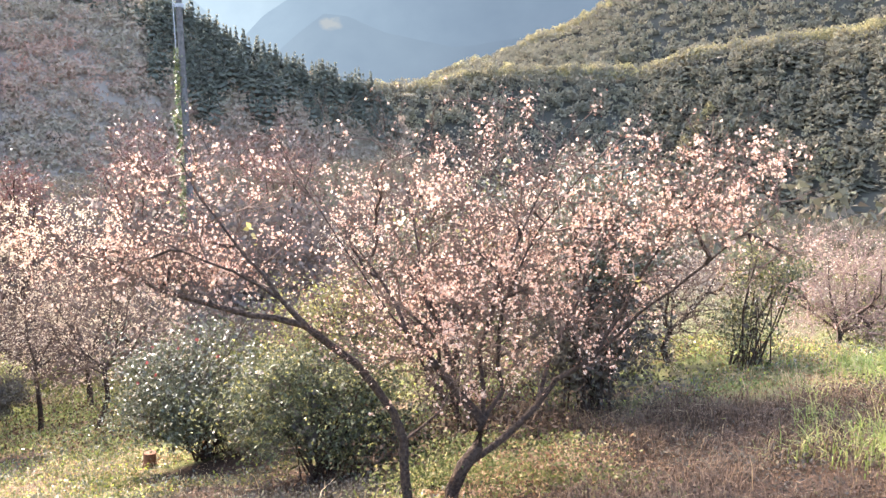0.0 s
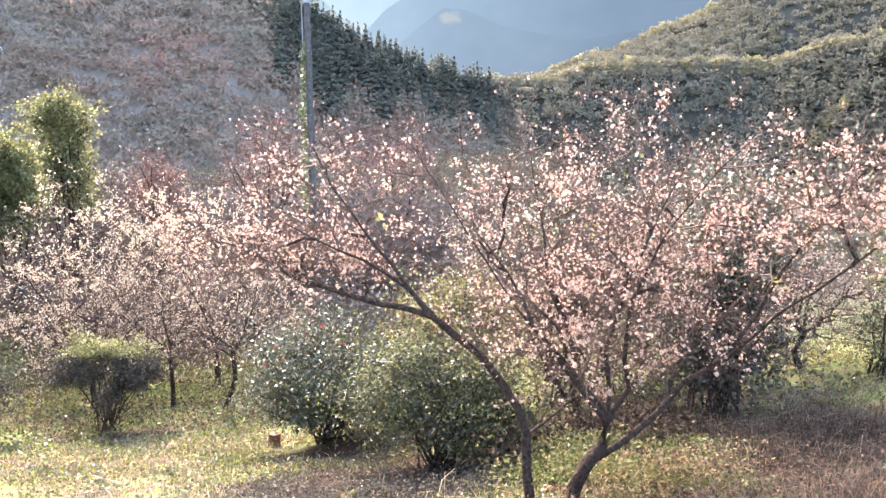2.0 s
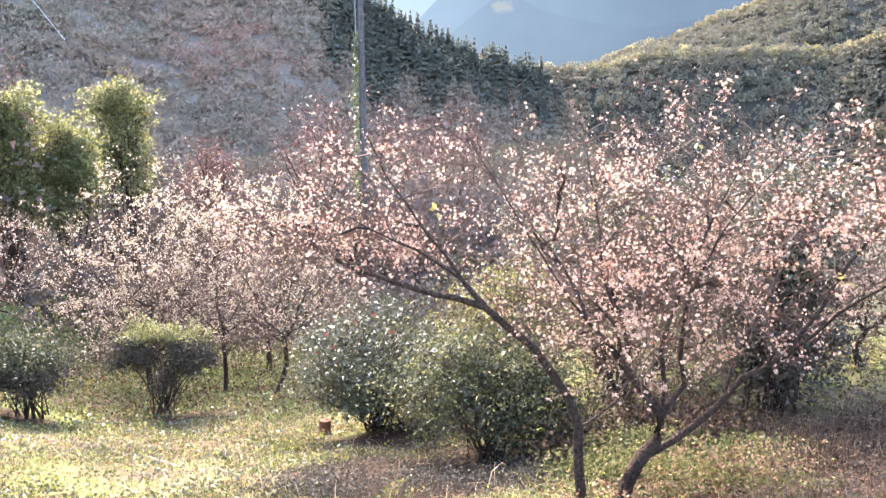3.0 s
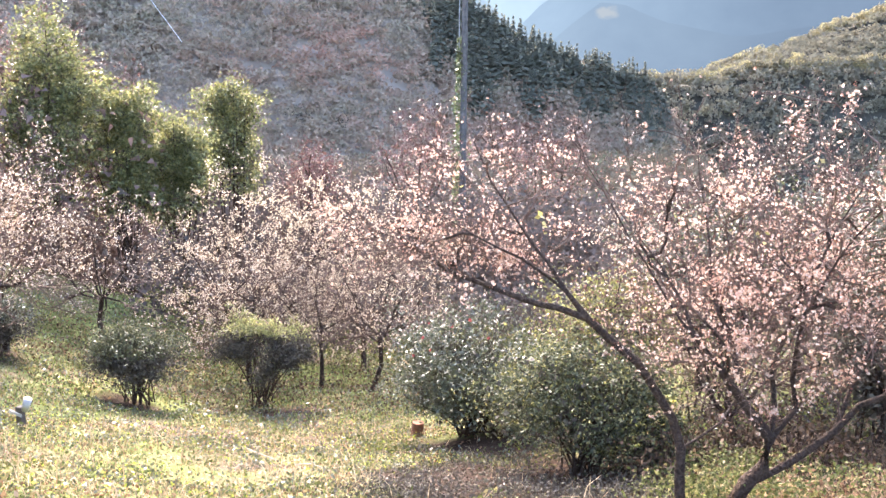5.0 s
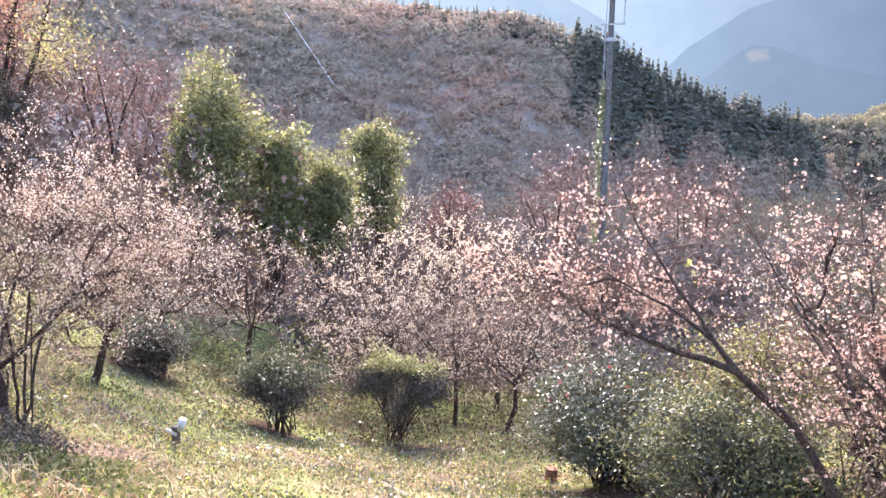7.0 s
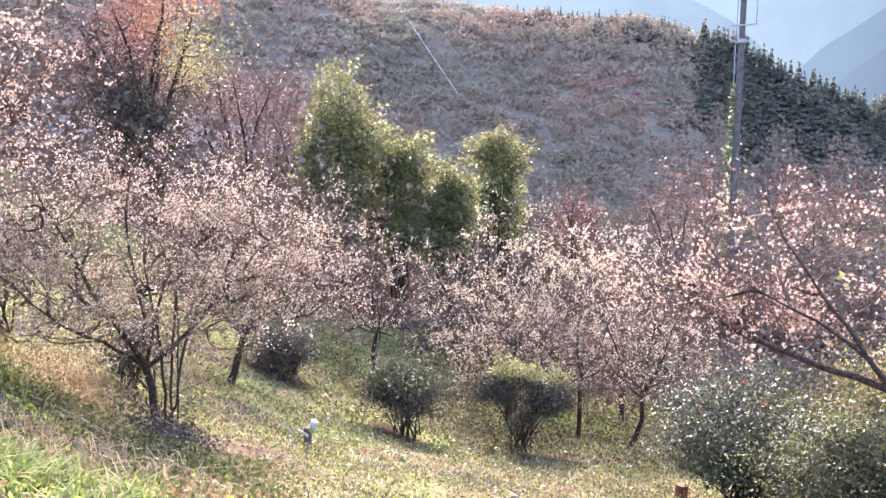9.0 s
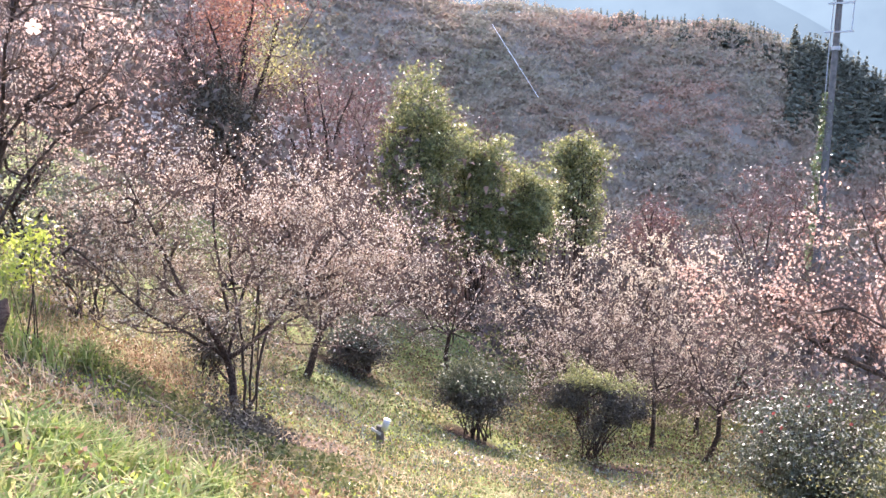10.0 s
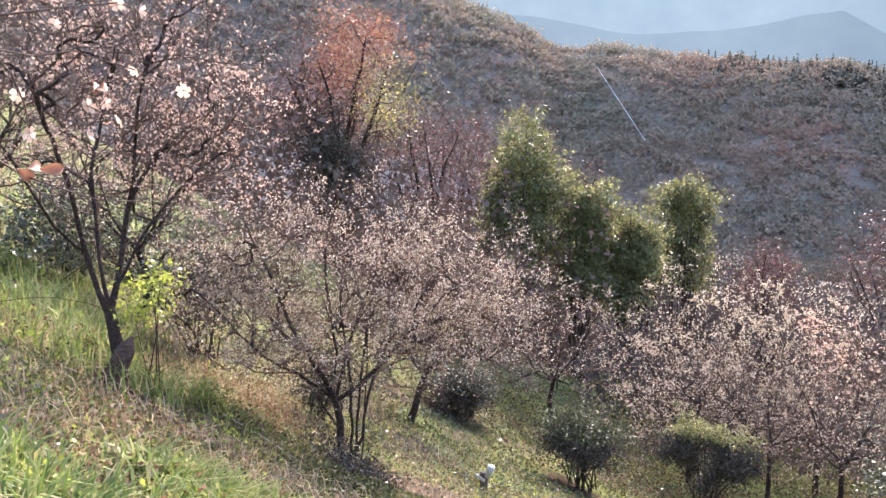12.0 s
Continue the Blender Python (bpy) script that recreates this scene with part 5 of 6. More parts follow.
# ---- pole, wire and small things ----
def pole():
    base = on_ground(-10.35, 38.4, 0.3)
    ob = thing("utility_pole", base, "tall grey utility pole with steel brackets, ivy on its lower half", "utility pole")
    top = 9.3
    z = np.array([base.z, 0.0, 4.0, top])
    v, f = tube([(base.x, base.y, k) for k in z], [0.17, 0.155, 0.135, 0.115], 14)
    np_part("shaft", v, f, CONCRETE, ob, smooth=True)
    for k, (zz, half) in enumerate(((5.85, 0.55), (7.0, 0.5))):
        bm = bmesh.new()
        bmesh.ops.create_cube(bm, size=1, matrix=Matrix.Translation((0.12, -0.18, zz - base.z)) @ Matrix.Diagonal((half * 2, 0.07, 0.07, 1)))
        part("cross_bar", bm, STEEL, ob)
    v, f = tube([(base.x + 0.6, base.y - 0.18, 5.85), (base.x + 0.62, base.y - 0.18, 6.4), (base.x + 0.62, base.y - 0.18, 7.3)], [0.03] * 3, 6)
    np_part("bracket_rod", v, f, STEEL, ob)
    v, f = tube([(base.x - 0.23, base.y - 0.05, 2.4), (base.x - 0.24, base.y - 0.05, 5.4), (base.x - 0.2, base.y, 7.8)], [0.025] * 3, 6)
    np_part("cable_pipe", v, f, STEEL, ob)
    bm = bmesh.new()
    bmesh.ops.create_cone(bm, segments=12, radius1=0.2, radius2=0.2, depth=0.16, matrix=Matrix.Translation((0, 0, 5.2 - base.z)))
    part("steel_band", bm, STEEL, ob)
    rng = np.random.default_rng(7)
    n = 1500
    zz = base.z + (3.4 - base.z) * rng.uniform(size=n) ** 0.8
    a = rng.uniform(0, 6.28, n)
    a = np.where(rng.uniform(size=n) < 0.75, rng.uniform(2.0, 4.6, n), a)
    rr = 0.15 + np.abs(rng.normal(size=n)) * 0.13 * (1 + 0.5 * np.sin(zz * 3)) * np.clip((3.6 - zz) / 2.5, 0.3, 1)
    c = np.stack([base.x - 0.1 + rr * np.cos(a) * 1.1, base.y + rr * np.sin(a), zz], -1)
    v, f = leaves(rng, c, 0.13, 0.8)
    np_part("ivy", v, f, IVY, ob, "sunlit green ivy climbing the shaft", "stuff")


pole()


def wire():
    """A slack wire in front of the wooded slope; its white colour paints the sun glint."""
    def at_az(az, el, r):
        return (-r * math.sin(radians(az)), r * math.cos(radians(az)), 1.6 + r * math.tan(radians(el)))
    pts = resample([at_az(36.2, 6.6, 30), at_az(34.6, 4.3, 30), at_az(33.0, 2.0, 30)], 0.4)
    v, f = tube(pts, [0.0075] * len(pts), 5)
    tagged(np_part("wire", v, f, WIRE_GLINT), "pale slack wire catching the sun", "wire")


wire()


def marker_post():
    b = on_ground(-7.25, 7.45, 0.05)
    ob = thing("marker_post", b, "short dark stake with white tag and white cup", "stake")
    bm = bmesh.new()
    bmesh.ops.create_cube(bm, size=1, matrix=Matrix.Translation((0, 0, 0.15)) @ Matrix.Diagonal((0.075, 0.075, 0.34, 1)))
    bmesh.ops.bevel(bm, geom=bm.edges[:], offset=0.008, segments=1, affect="EDGES")
    part("stake", bm, STAKE, ob)
    bm = bmesh.new()
    bmesh.ops.create_cone(bm, cap_ends=True, segments=14, radius1=0.036, radius2=0.046, depth=0.15, matrix=Matrix.Translation((0.11, -0.02, 0.36)) @ Matrix.Rotation(0.35, 4, "Y"))
    part("cup", bm, DULL_WHITE, ob, "white plastic cup", True)
    bm = bmesh.new()
    bmesh.ops.create_cube(bm, size=1, matrix=Matrix.Translation((-0.03, -0.043, 0.25)) @ Matrix.Rotation(0.25, 4, "Y") @ Matrix.Diagonal((0.16, 0.012, 0.035, 1)))
    part("tag", bm, DULL_WHITE, ob, "white tag")


def cut_stump():
    b = on_ground(-3.55, 10.5, 0.04)
    ob = thing("stump", b, "small sawn reddish-brown stump in the grass", "stump")
    v, f = tube([(b.x, b.y, b.z), (b.x, b.y, b.z + 0.1), (b.x + 0.01, b.y, b.z + 0.24)], [0.11, 0.085, 0.08], 12)
    np_part("body", v, f, STUMP, ob, smooth=True)
    bm = bmesh.new()
    bmesh.ops.create_circle(bm, cap_ends=True, segments=12, radius=0.08, matrix=Matrix.Translation((0.01, 0, 0.24)))
    part("cut_face", bm, STUMP, ob)


marker_post()
cut_stump()


def curled_leaf(rng, at, size):
    """A pointed leaf, bent along its length and folded along its rib."""
    a = unit(rng.normal(size=3))
    b = unit(np.cross(a, rng.normal(size=3)))
    c = np.cross(a, b)
    rows = []
    for t in np.linspace(0, 1, 7):
        w = 0.24 * math.sin(math.pi * min(1, 0.06 + 0.94 * t)) ** 0.8
        mid = at + size * (a * (t - 0.5) + c * 0.3 * math.sin(2.4 * t))
        rows += [mid - b * w * size + c * 0.1 * size, mid, mid + b * w * size + c * 0.1 * size]
    f = [[3 * i + k, 3 * i + k + 1, 3 * i + k + 4, 3 * i + k + 3] for i in range(6) for k in range(2)]
    return np.array(rows), np.array(f)


def near_branch():
    """A branch that hangs into view close to the eye, with wide-open blossoms and last orange leaves."""
    rng = np.random.default_rng(8)
    ob = thing("cherry_branch", (-1.9, 0.05, 1.75), "overhanging cherry branch with open white blossoms and orange leaves", "branch")
    lines = [[(-1.75, -0.25, 1.82), (-1.979, 0.173, 1.836), (-2.081, 0.385, 1.847), (-2.106, 0.470, 1.843), (-2.137, 0.543, 1.798), (-2.137, 0.576, 1.762), (-2.107, 0.625, 1.737)],
             [(-1.979, 0.173, 1.836), (-2.03, 0.27, 1.74), (-2.092, 0.384, 1.658), (-2.123, 0.451, 1.622), (-2.109, 0.486, 1.580), (-2.109, 0.538, 1.541)],
             [(-1.979, 0.173, 1.836), (-2.074, 0.385, 1.900), (-2.096, 0.469, 1.924), (-2.112, 0.558, 1.948), (-2.128, 0.643, 1.968), (-2.159, 0.699, 1.963)],
             [(-2.123, 0.451, 1.622), (-2.118, 0.521, 1.596), (-2.120, 0.594, 1.573), (-2.128, 0.698, 1.569)],
             [(-2.106, 0.470, 1.843), (-2.127, 0.552, 1.863), (-2.133, 0.621, 1.849), (-2.130, 0.678, 1.838), (-2.111, 0.768, 1.806)],
             [(-2.081, 0.385, 1.847), (-2.121, 0.435, 1.809), (-2.168, 0.461, 1.777)],
             [(-2.121, 0.435, 1.809), (-2.118, 0.457, 1.749), (-2.118, 0.463, 1.702)],
             [(-2.137, 0.543, 1.798), (-2.109, 0.587, 1.790), (-2.105, 0.601, 1.769)],
             [(-2.118, 0.521, 1.596), (-2.132, 0.544, 1.634), (-2.156, 0.590, 1.699)],
             [(-2.096, 0.469, 1.924), (-2.111, 0.494, 1.908), (-2.134, 0.518, 1.908)]]
    for i, line in enumerate(lines):
        pts = resample(line, 0.06)
        v, f = tube(pts, np.linspace(0.0036 if i < 3 else 0.0018, 0.0010, len(pts)), 6)
        np_part("twig", v, f, TWIG, ob, smooth=True)
    spots = [(-2.104, 0.633, 1.733), (-2.136, 0.581, 1.757), (-2.105, 0.601, 1.766), (-2.169, 0.461, 1.774), (-2.119, 0.462, 1.699), (-2.091, 0.763, 1.802), (-2.131, 0.676, 1.839), (-2.156, 0.590, 1.702), (-2.130, 0.639, 1.964), (-2.159, 0.699, 1.963), (-2.134, 0.518, 1.908)]
    for s in spots:
        fv, ff = flowers(rng, np.array([s]), 0.030, 5, np.array([[0.85, -0.5, 0.1]]), True)
        np_part("blossom", fv, ff, PETAL, ob)
    for s in ((-2.117, 0.592, 1.799), (-2.123, 0.579, 1.790), (-2.118, 0.465, 1.633), (-2.108, 0.492, 1.636), (-2.123, 0.451, 1.628)):
        v, f = curled_leaf(rng, np.array(s), 0.05)
        np_part("leaf", v, f, LEAF_ORANGE, ob, "curled orange leaf")


near_branch()


# ---- ground cover ----
def blades(rng, foot, tall, width, bend=0.5):
    """Curved grass blades, two quads each."""
    n = len(foot)
    a = rng.uniform(0, 6.28, n)
    out = np.stack([np.cos(a), np.sin(a), 0 * a], -1)
    side = np.stack([-np.sin(a), np.cos(a), 0 * a], -1) * width
    h = (tall * rng.uniform(0.5, 1.2, n))[:, None]
    b = (bend * rng.uniform(0.2, 1.3, n))[:, None]
    up = np.array([0, 0, 1.0])
    p1 = foot + up * h * 0.6 + out * h * b * 0.3
    p2 = foot + up * h * (1 - 0.3 * b) + out * h * b
    v = np.stack([foot - side, foot + side, p1 - side * 0.8, p1 + side * 0.8, p2 - side * 0.15, p2 + side * 0.15], 1).reshape(-1, 3)
    q = np.array([[0, 1, 3, 2], [2, 3, 5, 4]])
    return v, (np.arange(n)[:, None, None] * 6 + q[None]).reshape(-1, 4)


def scatter(rng, n, x, y, keep=None, clear=True):
    px, py = rng.uniform(*x, n), rng.uniform(*y, n)
    if clear:
        k = rng.uniform(size=n) > 0.97 * bare(px, py)
        px, py = px[k], py[k]
    if keep is not None:
        k = keep(px, py)
        px, py = px[k], py[k]
    return np.stack([px, py, height(px, py)], -1)


def patchy(x, y, s=0.8, ph=0.0):
    return np.sin(x * s + ph + 1.3 * np.sin(y * s * 0.7)) * np.sin(y * s * 1.1 - ph + np.sin(x * s * 0.6))


def cover():
    rng = np.random.default_rng(3)
    in_view = lambda x, y: (np.degrees(np.arctan2(-x, y)) > -34) & (np.degrees(np.arctan2(-x, y)) < 76) & (np.hypot(x, y) > 2.2)
    bank = lambda x, y: np.degrees(np.arctan2(-x, y)) > 47 + 4 * np.sin(x * 2 + y)
    grown = lambda x, y: ~bank(x, y) | (patchy(x, y, 1.9, 0.4) > rng.uniform(-0.3, 0.5, len(x)))
    p = scatter(rng, 44000, (-18, 8), (0.5, 26), lambda x, y: in_view(x, y) & grown(x, y))
    v, f = leaves(rng, p + np.array([0, 0, 0.02]), 0.055, 0.5, 0.5)
    tagged(np_part("low_weeds", v, f, WEED), "low yellow-green weeds covering the slope", "weeds", kind="stuff")
    p = scatter(rng, 30000, (-18, 8), (0.5, 26), lambda x, y: in_view(x, y) & (patchy(x, y) > -0.2) & grown(x, y))
    v, f = blades(rng, p, 0.09, 0.004, 0.8)
    tagged(np_part("short_grass", v, f, GRASS_BLADE), "short green and straw-coloured grass", "grass", kind="stuff")
    p = scatter(rng, 50000, (-14, 7), (0.8, 17), lambda x, y: in_view(x, y) & ((patchy(x, y, 0.6, 2) > -0.1) | bank(x, y)) & (rng.uniform(size=len(x)) > 0.97 * bare(x, y)), False)
    v, f = leaves(rng, p + np.array([0, 0, 0.012]), 0.042, 0.55, 0.0)
    tagged(np_part("leaf_litter", v, f, LITTER), "brown fallen leaves lying on the slope", "leaves", kind="stuff")
    p = scatter(rng, 16000, (-2.4, 4.5), (5.0, 9.0), lambda x, y: in_view(x, y) & (bare(x, y) > 0.2) & (x > -0.4) & (patchy(x, y, 1.7, 0.5) > 0.0) & (x < 1.2 + rng.uniform(-0.6, 0.6, len(x))), False)
    p = np.repeat(p[:2400], 4, axis=0) + rng.normal(size=(len(p[:2400]) * 4, 3)) * np.array([0.05, 0.05, 0.03]) + np.array([0, 0, 0.06])
    v, f = leaves(rng, p, 0.05, 0.6, 0.3)
    tagged(np_part("ground_ivy", v, f, WEED), "trailing weeds on the dark earth under the trees", "weeds", kind="stuff")
    p = scatter(rng, 26000, (0.9, 5.2), (4.6, 8.4), lambda x, y: in_view(x, y) & (bare(x, y) > 0.25) & (patchy(x, y, 2.1, 1.2) > rng.uniform(-0.8, 0.5, len(x))), False)[:9000]
    v, f = blades(rng, p, 0.2, 0.0035, 1.3)
    tagged(np_part("withered_grass", v, f, DRY_WEED), "thin withered grass on the shaded earth", "grass", kind="stuff")
    p = scatter(rng, 30000, (-11.5, 7), (0.5, 8.5), lambda x, y: in_view(x, y) & (((patchy(x, y, 1.0, 1) > 0.0) & (np.abs(x + 1) > 2.5) & (bank(x, y) | (x > 1.5))) | (rng.uniform(size=len(x)) < 0.1)))
    v, f = blades(rng, p, 0.22, 0.0042, 1.5)
    tagged(np_part("dry_grass", v, f, STRAW), "matted dry straw on the bank", "grass", kind="stuff")


def near_cover():
    """Fine growth where the ground is seen from close by."""
    rng = np.random.default_rng(33)
    az = lambda x, y: np.degrees(np.arctan2(-x, y))
    seen = lambda x, y: (az(x, y) > -32) & (az(x, y) < 78) & (np.hypot(x, y) > 2.8) & (np.hypot(x, y) < 13.5)
    few = lambda x, y: rng.uniform(size=len(x)) < 0.35 + 0.65 * np.clip(0.5 + patchy(x, y, 2.3, 0.7), 0, 1)
    for name, label, n, size, material, lift in (("fine_weeds", "small-leaved green weeds close to the ground", 40000, 0.032, WEED, 0.035), ("dry_leaves", "small withered leaves among the weeds", 24000, 0.034, LITTER, 0.02), ("lime_weeds", "bright yellow-green weed leaves among the grass", 9000, 0.034, LEAF_LIME, 0.045), ("dark_weeds", "dark green weed leaves among the grass", 30000, 0.036, LEAF_GLOSSY, 0.04)):
        ph = len(label) * 0.37
        p = scatter(rng, n * 4, (-13, 7), (0.4, 13.5), lambda x, y: seen(x, y) & few(x, y) & (patchy(x, y, 1.4, ph) > rng.uniform(-0.9, 0.4, len(x))))[:n]
        v, f = leaves(rng, p + np.abs(rng.normal(size=(len(p), 1))) * np.array([0, 0, lift]), size, 0.55, 0.3)
        tagged(np_part(name, v, f, material), label, "weeds", kind="stuff")
    p = scatter(rng, 90000, (-13, 7), (0.4, 13.5), lambda x, y: seen(x, y) & (patchy(x, y, 1.8, 2.2) > rng.uniform(-0.5, 0.7, len(x))))[:9000]
    v, f = blades(rng, p, 0.14, 0.003, 1.2)
    tagged(np_part("straw_wisps", v, f, STRAW), "thin bleached straw wisps in the grass", "grass", kind="stuff")
    under = lambda x, y: (az(x, y) > 6) & (az(x, y) < 60) & (np.hypot(x, y) > 12.5) & (np.hypot(x, y) < 23)
    for name, label, n, size, material, ph in (("grove_weeds", "olive weeds under the cherry trees", 13000, 0.06, WEED, 0.4), ("grove_litter", "brown leaf litter under the cherry trees", 7000, 0.055, LITTER, 1.7), ("grove_shade_weeds", "dark green weeds under the cherry trees", 9000, 0.06, LEAF_GLOSSY, 2.9)):
        p = scatter(rng, n * 5, (-19, 0), (8, 23), lambda x, y: under(x, y) & (patchy(x, y, 1.6, ph) > rng.uniform(-0.8, 0.4, len(x))))[:n]
        v, f = leaves(rng, p + np.abs(rng.normal(size=(len(p), 1))) * np.array([0, 0, 0.05]), size, 0.6, 0.3)
        tagged(np_part(name, v, f, material), label, "weeds", kind="stuff")
    p = scatter(rng, 30000, (-19, 0), (8, 23), lambda x, y: under(x, y) & (patchy(x, y, 1.2, 1.1) > rng.uniform(-0.4, 0.6, len(x))))[:6000]
    v, f = blades(rng, p, 0.16, 0.005, 1.0)
    tagged(np_part("grove_grass", v, f, GRASS_BLADE), "thin green grass under the cherry trees", "grass", kind="stuff")


def fallen_stick(line, radius, label):
    """A bare stick lying on the grass."""
    pts = resample([(x, y, float(height(x, y)) + h) for x, y, h in line], 0.12)
    v, f = tube(pts, np.linspace(radius, radius * 0.5, len(pts)), 6)
    tagged(np_part("stick", v, f, STICK, smooth=True), label, "stick", "fallen sticks")


def tufts(name, label, seed, spots, n, tall, spread, width):
    """Bunches of tall grass, too many blades to count."""
    rng = np.random.default_rng(seed)
    foot = []
    for x, y in spots:
        r, a = np.abs(rng.normal(size=n)) * spread, rng.uniform(0, 6.28, n)
        px, py = x + r * np.cos(a), y + r * np.sin(a)
        foot.append(np.stack([px, py, height(px, py) - 0.01], -1))
    v, f = blades(rng, np.concatenate(foot), tall, width, 0.9)
    return tagged(np_part(name, v, f, GRASS_BLADE), label, "grass", kind="stuff")


def weed_patch(name, label, seed, spots, n, tall, spread, leaf, material):
    """Leafy weeds standing round the foot of a tree."""
    rng = np.random.default_rng(seed)
    c = []
    for x, y, h in spots:
        px, py = x + rng.normal(size=n) * spread, y + rng.normal(size=n) * spread
        c.append(np.stack([px, py, height(px, py) + tall * h * rng.uniform(0, 1, n) ** 1.3], -1))
    v, f = leaves(rng, np.concatenate(c), leaf, 0.5, 0.3)
    return tagged(np_part(name, v, f, material), label, "weeds", kind="stuff")


cover()
near_cover()
fallen_stick([(-5.05, 8.55, 0.03), (-4.75, 8.3, 0.05), (-4.45, 8.15, 0.03)], 0.012, "thin pale fallen stick lying in the grass")
fallen_stick([(-4.1, 7.9, 0.03), (-3.85, 7.75, 0.05), (-3.5, 7.5, 0.03)], 0.010, "short pale fallen stick lying among weeds")
fallen_stick([(-7.05, 3.75, 0.06), (-6.7, 4.0, 0.08), (-6.45, 4.3, 0.05)], 0.007, "grey fallen stick lying on the straw bank")
weed_patch("foot_weeds", "yellow-green weeds round the foot of the large cherry tree", 401, [(-0.1, 6.1, 1), (0.3, 6.2, 1.3), (0.75, 6.1, 1), (1.15, 6.4, 0.9), (0.2, 6.9, 1.2)], 800, 0.40, 0.22, 0.034, WEED)
weed_patch("foot_weeds", "small red-leaved weeds on the bank", 409, [(-7.4, 4.4, 1), (-7.25, 4.3, 0.8)], 70, 0.2, 0.1, 0.05, LEAF_RED)
weed_patch("foot_weeds", "brown and green weeds behind the large cherry tree", 407, [(-0.2, 7.6, 1), (0.3, 7.9, 1.2), (0.8, 7.5, 1), (1.2, 8.0, 1), (0.5, 8.7, 1.2), (1.0, 9.0, 1.1), (-0.1, 8.6, 1)], 520, 0.5, 0.26, 0.05, DRY_WEED)
weed_patch("foot_weeds", "orange-brown dry weeds under the large cherry tree", 402, [(0.55, 6.3, 1), (1.0, 6.0, 1), (1.3, 6.5, 0.7), (0.1, 5.6, 0.6)], 520, 0.36, 0.22, 0.034, LITTER)
# Dark leaf colour also stands in for the shadowed hollow at this foot.
weed_patch("foot_weeds", "undergrowth and painted shade round the foot of the dusty pink cherry tree", 403, [(-6.85, 4.98, 1.2), (-6.72, 4.9, 1.1), (-6.98, 4.95, 1.1), (-6.5, 4.75, 0.7), (-6.75, 5.15, 1.0), (-6.6, 5.0, 0.9), (-6.4, 4.8, 0.9), (-6.25, 4.65, 0.8), (-6.1, 4.5, 0.6)], 520, 0.46, 0.17, 0.04, LEAF_DARK)
weed_patch("foot_weeds", "green weeds in front of the dusty pink cherry tree", 404, [(-6.6, 4.4, 1), (-6.1, 4.7, 0.8), (-5.9, 5.2, 0.7), (-7.2, 4.3, 1), (-6.9, 3.9, 0.8), (-6.0, 4.2, 0.9), (-5.6, 4.6, 0.8), (-7.6, 4.0, 1)], 420, 0.26, 0.2, 0.045, WEED)
weed_patch("bank_weeds", "rust-brown dead weeds standing beside the dusty pink cherry tree", 416, [(-8.2, 5.0, 1), (-7.8, 4.75, 0.9), (-8.0, 4.5, 1), (-8.5, 5.2, 0.8)], 420, 0.36, 0.22, 0.03, LITTER)
tufts("grass_tuft", "single bright tuft of long grass on the bank", 417, [(-7.2, 3.62)], 150, 0.34, 0.1, 0.006)
shrub(-8.6, 6.0, [(0, 0, 0.55, 0.28, 0.28, 0.5)], 79, "narrow dark bush behind the dusty pink cherry tree", LEAF_DARK, 0.04, 3000, 10, core=1)
rng_w = random.Random(9)
brush = [(rng_w.uniform(-13, -3.2), rng_w.uniform(12.2, 19), rng_w.uniform(0.4, 1.2)) for k in range(90)]
# Brown brush added to darken the bank where tree shadows lie.
weed_patch("slope_brush", "brown brush under the cherry trees, standing in for their shade", 411, brush[:40], 120, 0.5, 0.4, 0.06, DRY_WEED)
weed_patch("slope_brush", "dull green brush under the cherry trees", 412, brush[40:], 110, 0.3, 0.4, 0.05, WEED)
bank_w = [(-r * math.sin(radians(a)), r * math.cos(radians(a)), rng_w.uniform(0.4, 1.2)) for a, r in [(rng_w.uniform(47, 76), rng_w.uniform(3.6, 9.0)) for k in range(70)]]
weed_patch("bank_weeds", "green leafy weeds scattered over the straw bank", 413, bank_w[:44], 150, 0.2, 0.2, 0.042, WEED)
weed_patch("bank_weeds", "fresh yellow-green weeds scattered over the straw bank", 414, bank_w[44:58], 60, 0.18, 0.14, 0.045, LEAF_LIME)
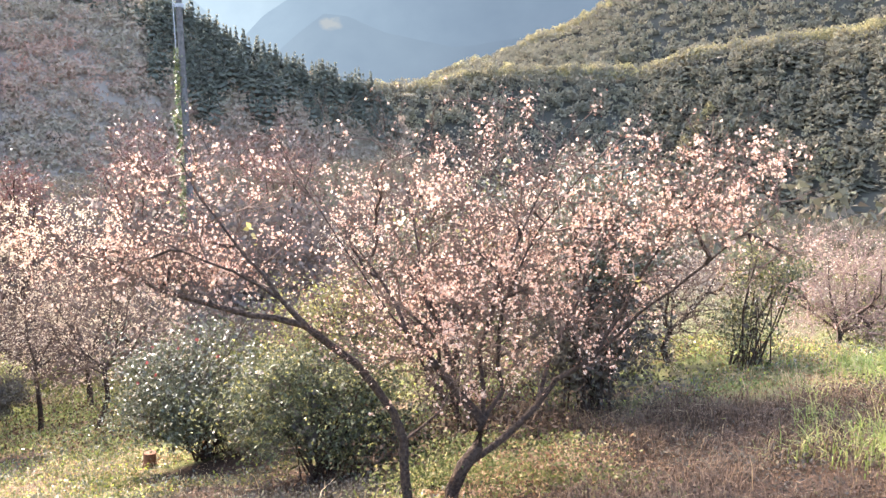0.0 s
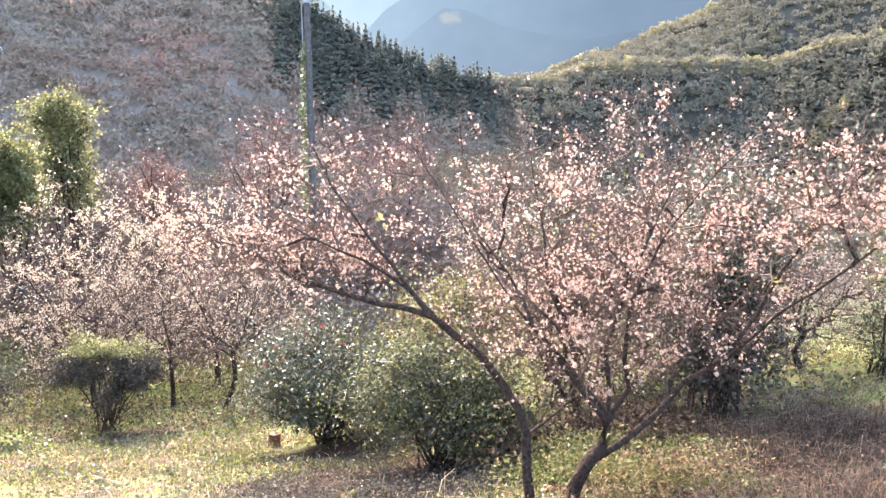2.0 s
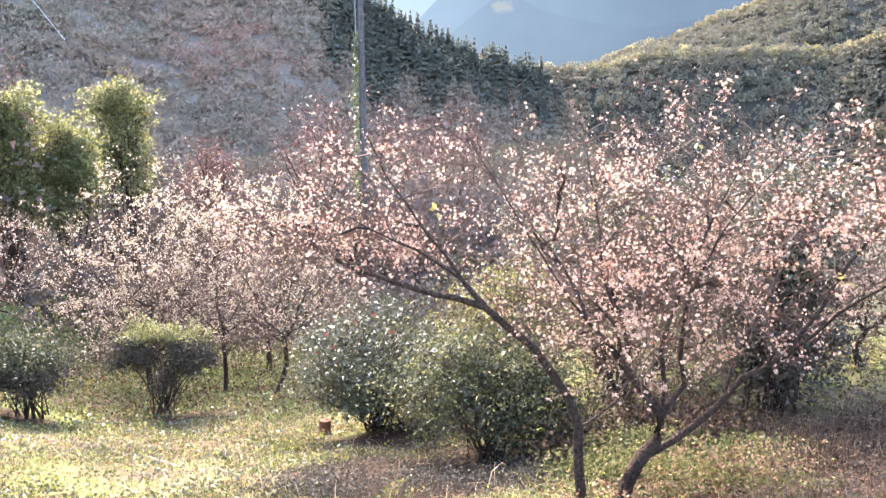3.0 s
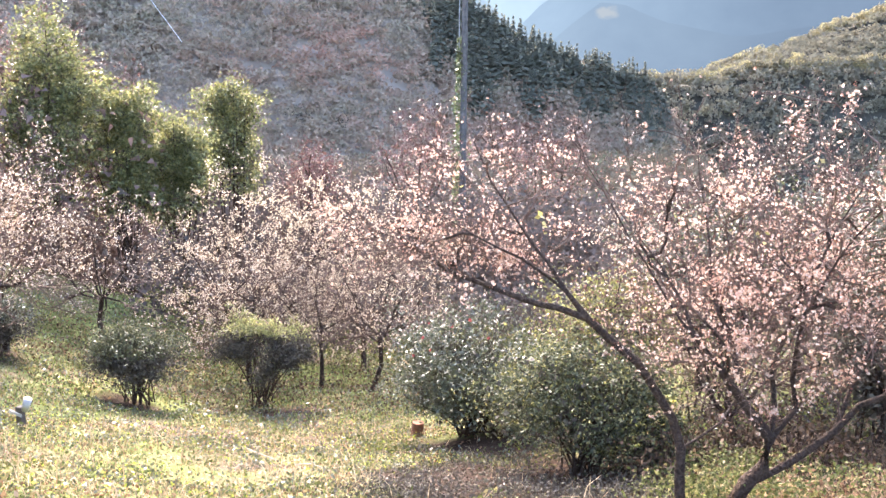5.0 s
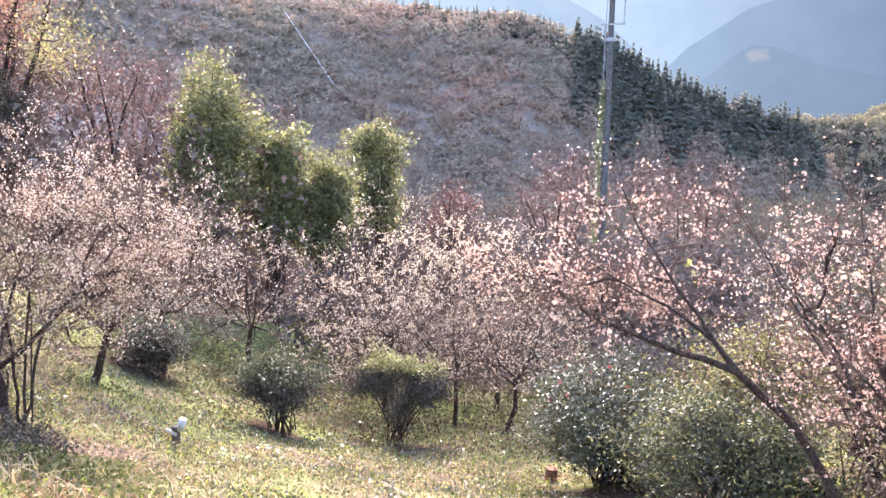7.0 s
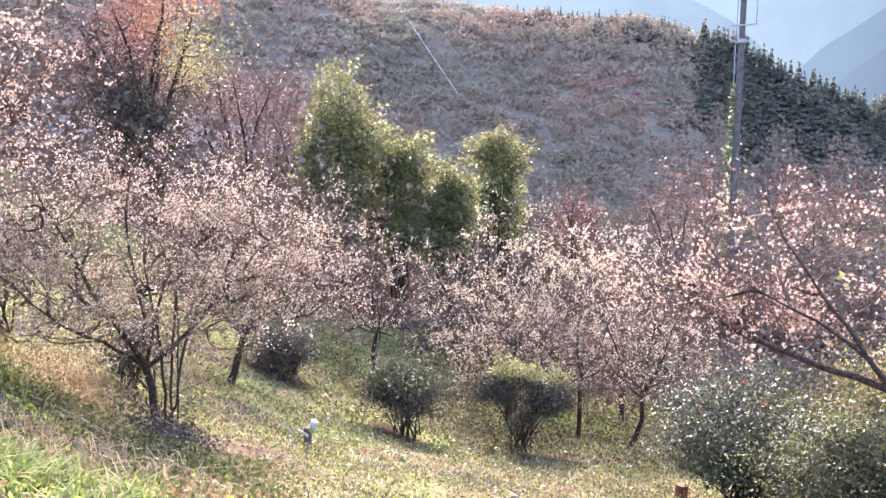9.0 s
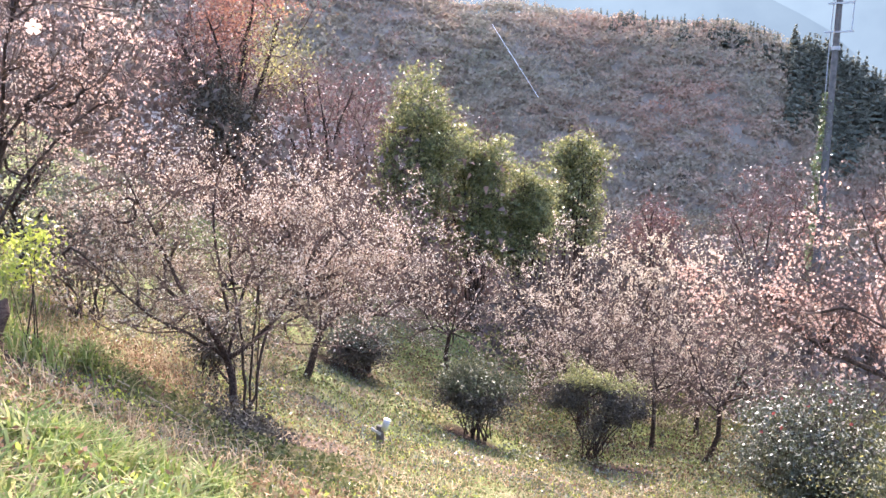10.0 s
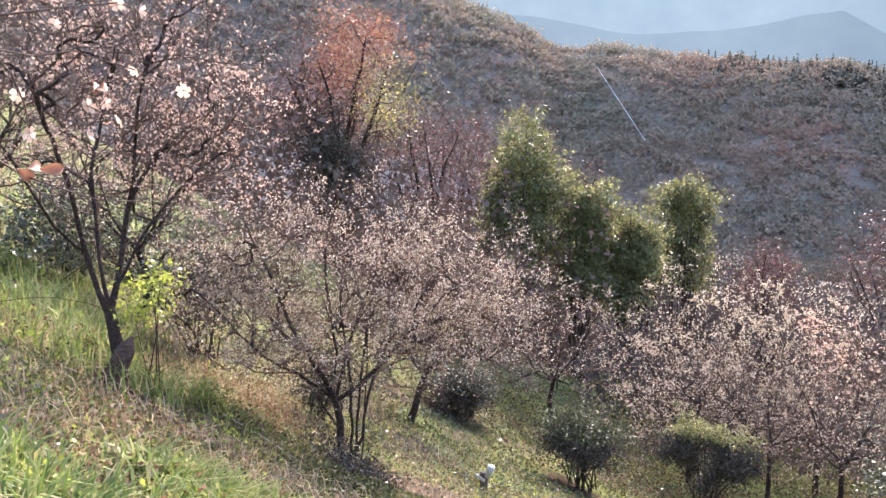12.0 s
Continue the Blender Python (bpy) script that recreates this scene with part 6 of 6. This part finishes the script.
weed_patch("bank_weeds", "rust-brown withered weeds scattered over the bank", 415, bank_w[56:], 120, 0.22, 0.22, 0.045, LITTER)
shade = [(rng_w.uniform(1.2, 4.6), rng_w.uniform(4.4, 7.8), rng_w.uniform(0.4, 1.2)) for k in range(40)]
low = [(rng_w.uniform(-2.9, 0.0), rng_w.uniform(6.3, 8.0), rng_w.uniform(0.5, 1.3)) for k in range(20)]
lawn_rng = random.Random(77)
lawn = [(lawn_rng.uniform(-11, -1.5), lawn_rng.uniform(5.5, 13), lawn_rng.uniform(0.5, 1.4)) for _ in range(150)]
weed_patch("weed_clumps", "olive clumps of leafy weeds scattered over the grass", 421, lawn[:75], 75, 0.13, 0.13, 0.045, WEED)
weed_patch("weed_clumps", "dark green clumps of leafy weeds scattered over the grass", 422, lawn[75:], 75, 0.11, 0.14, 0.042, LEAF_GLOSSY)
# LEAF_DARK weeds added to stand in for the shade on this ground.
weed_patch("shade_weeds", "undergrowth below the shrubs, coloured dark for the shade there", 408, low, 520, 0.16, 0.26, 0.03, LEAF_DARK)
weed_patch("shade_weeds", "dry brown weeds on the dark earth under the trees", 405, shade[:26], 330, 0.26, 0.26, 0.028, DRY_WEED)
weed_patch("shade_weeds", "weeds on the dark earth under the trees, coloured for the shade there", 406, shade[14:], 300, 0.2, 0.22, 0.028, LEAF_DARK)
rng_t = random.Random(4)
mound = [(rng_t.uniform(2.8, 5.4), rng_t.uniform(5.5, 9.2)) for k in range(95)]
mound = [(x, y) for x, y in mound if math.degrees(math.atan2(x, y)) > 25.5]
tufts("mound_grass", "tall green grass on the mound", 301, mound, 46, 0.25, 0.17, 0.0045)
fan = [(rng_t.uniform(57, 77), rng_t.uniform(2.6, 5.6)) for k in range(46)]
tufts("bank_grass", "lush green grass on the near bank", 302, [(-r * math.sin(radians(a)), r * math.cos(radians(a))) for a, r in fan], 80, 0.25, 0.12, 0.010)
fan = [(rng_t.uniform(66, 78), rng_t.uniform(7.6, 11.5)) for k in range(20)]
tufts("terrace_grass", "bright green grass on the terrace", 303, [(-r * math.sin(radians(a)), r * math.cos(radians(a))) for a, r in fan], 130, 0.35, 0.3, 0.008)
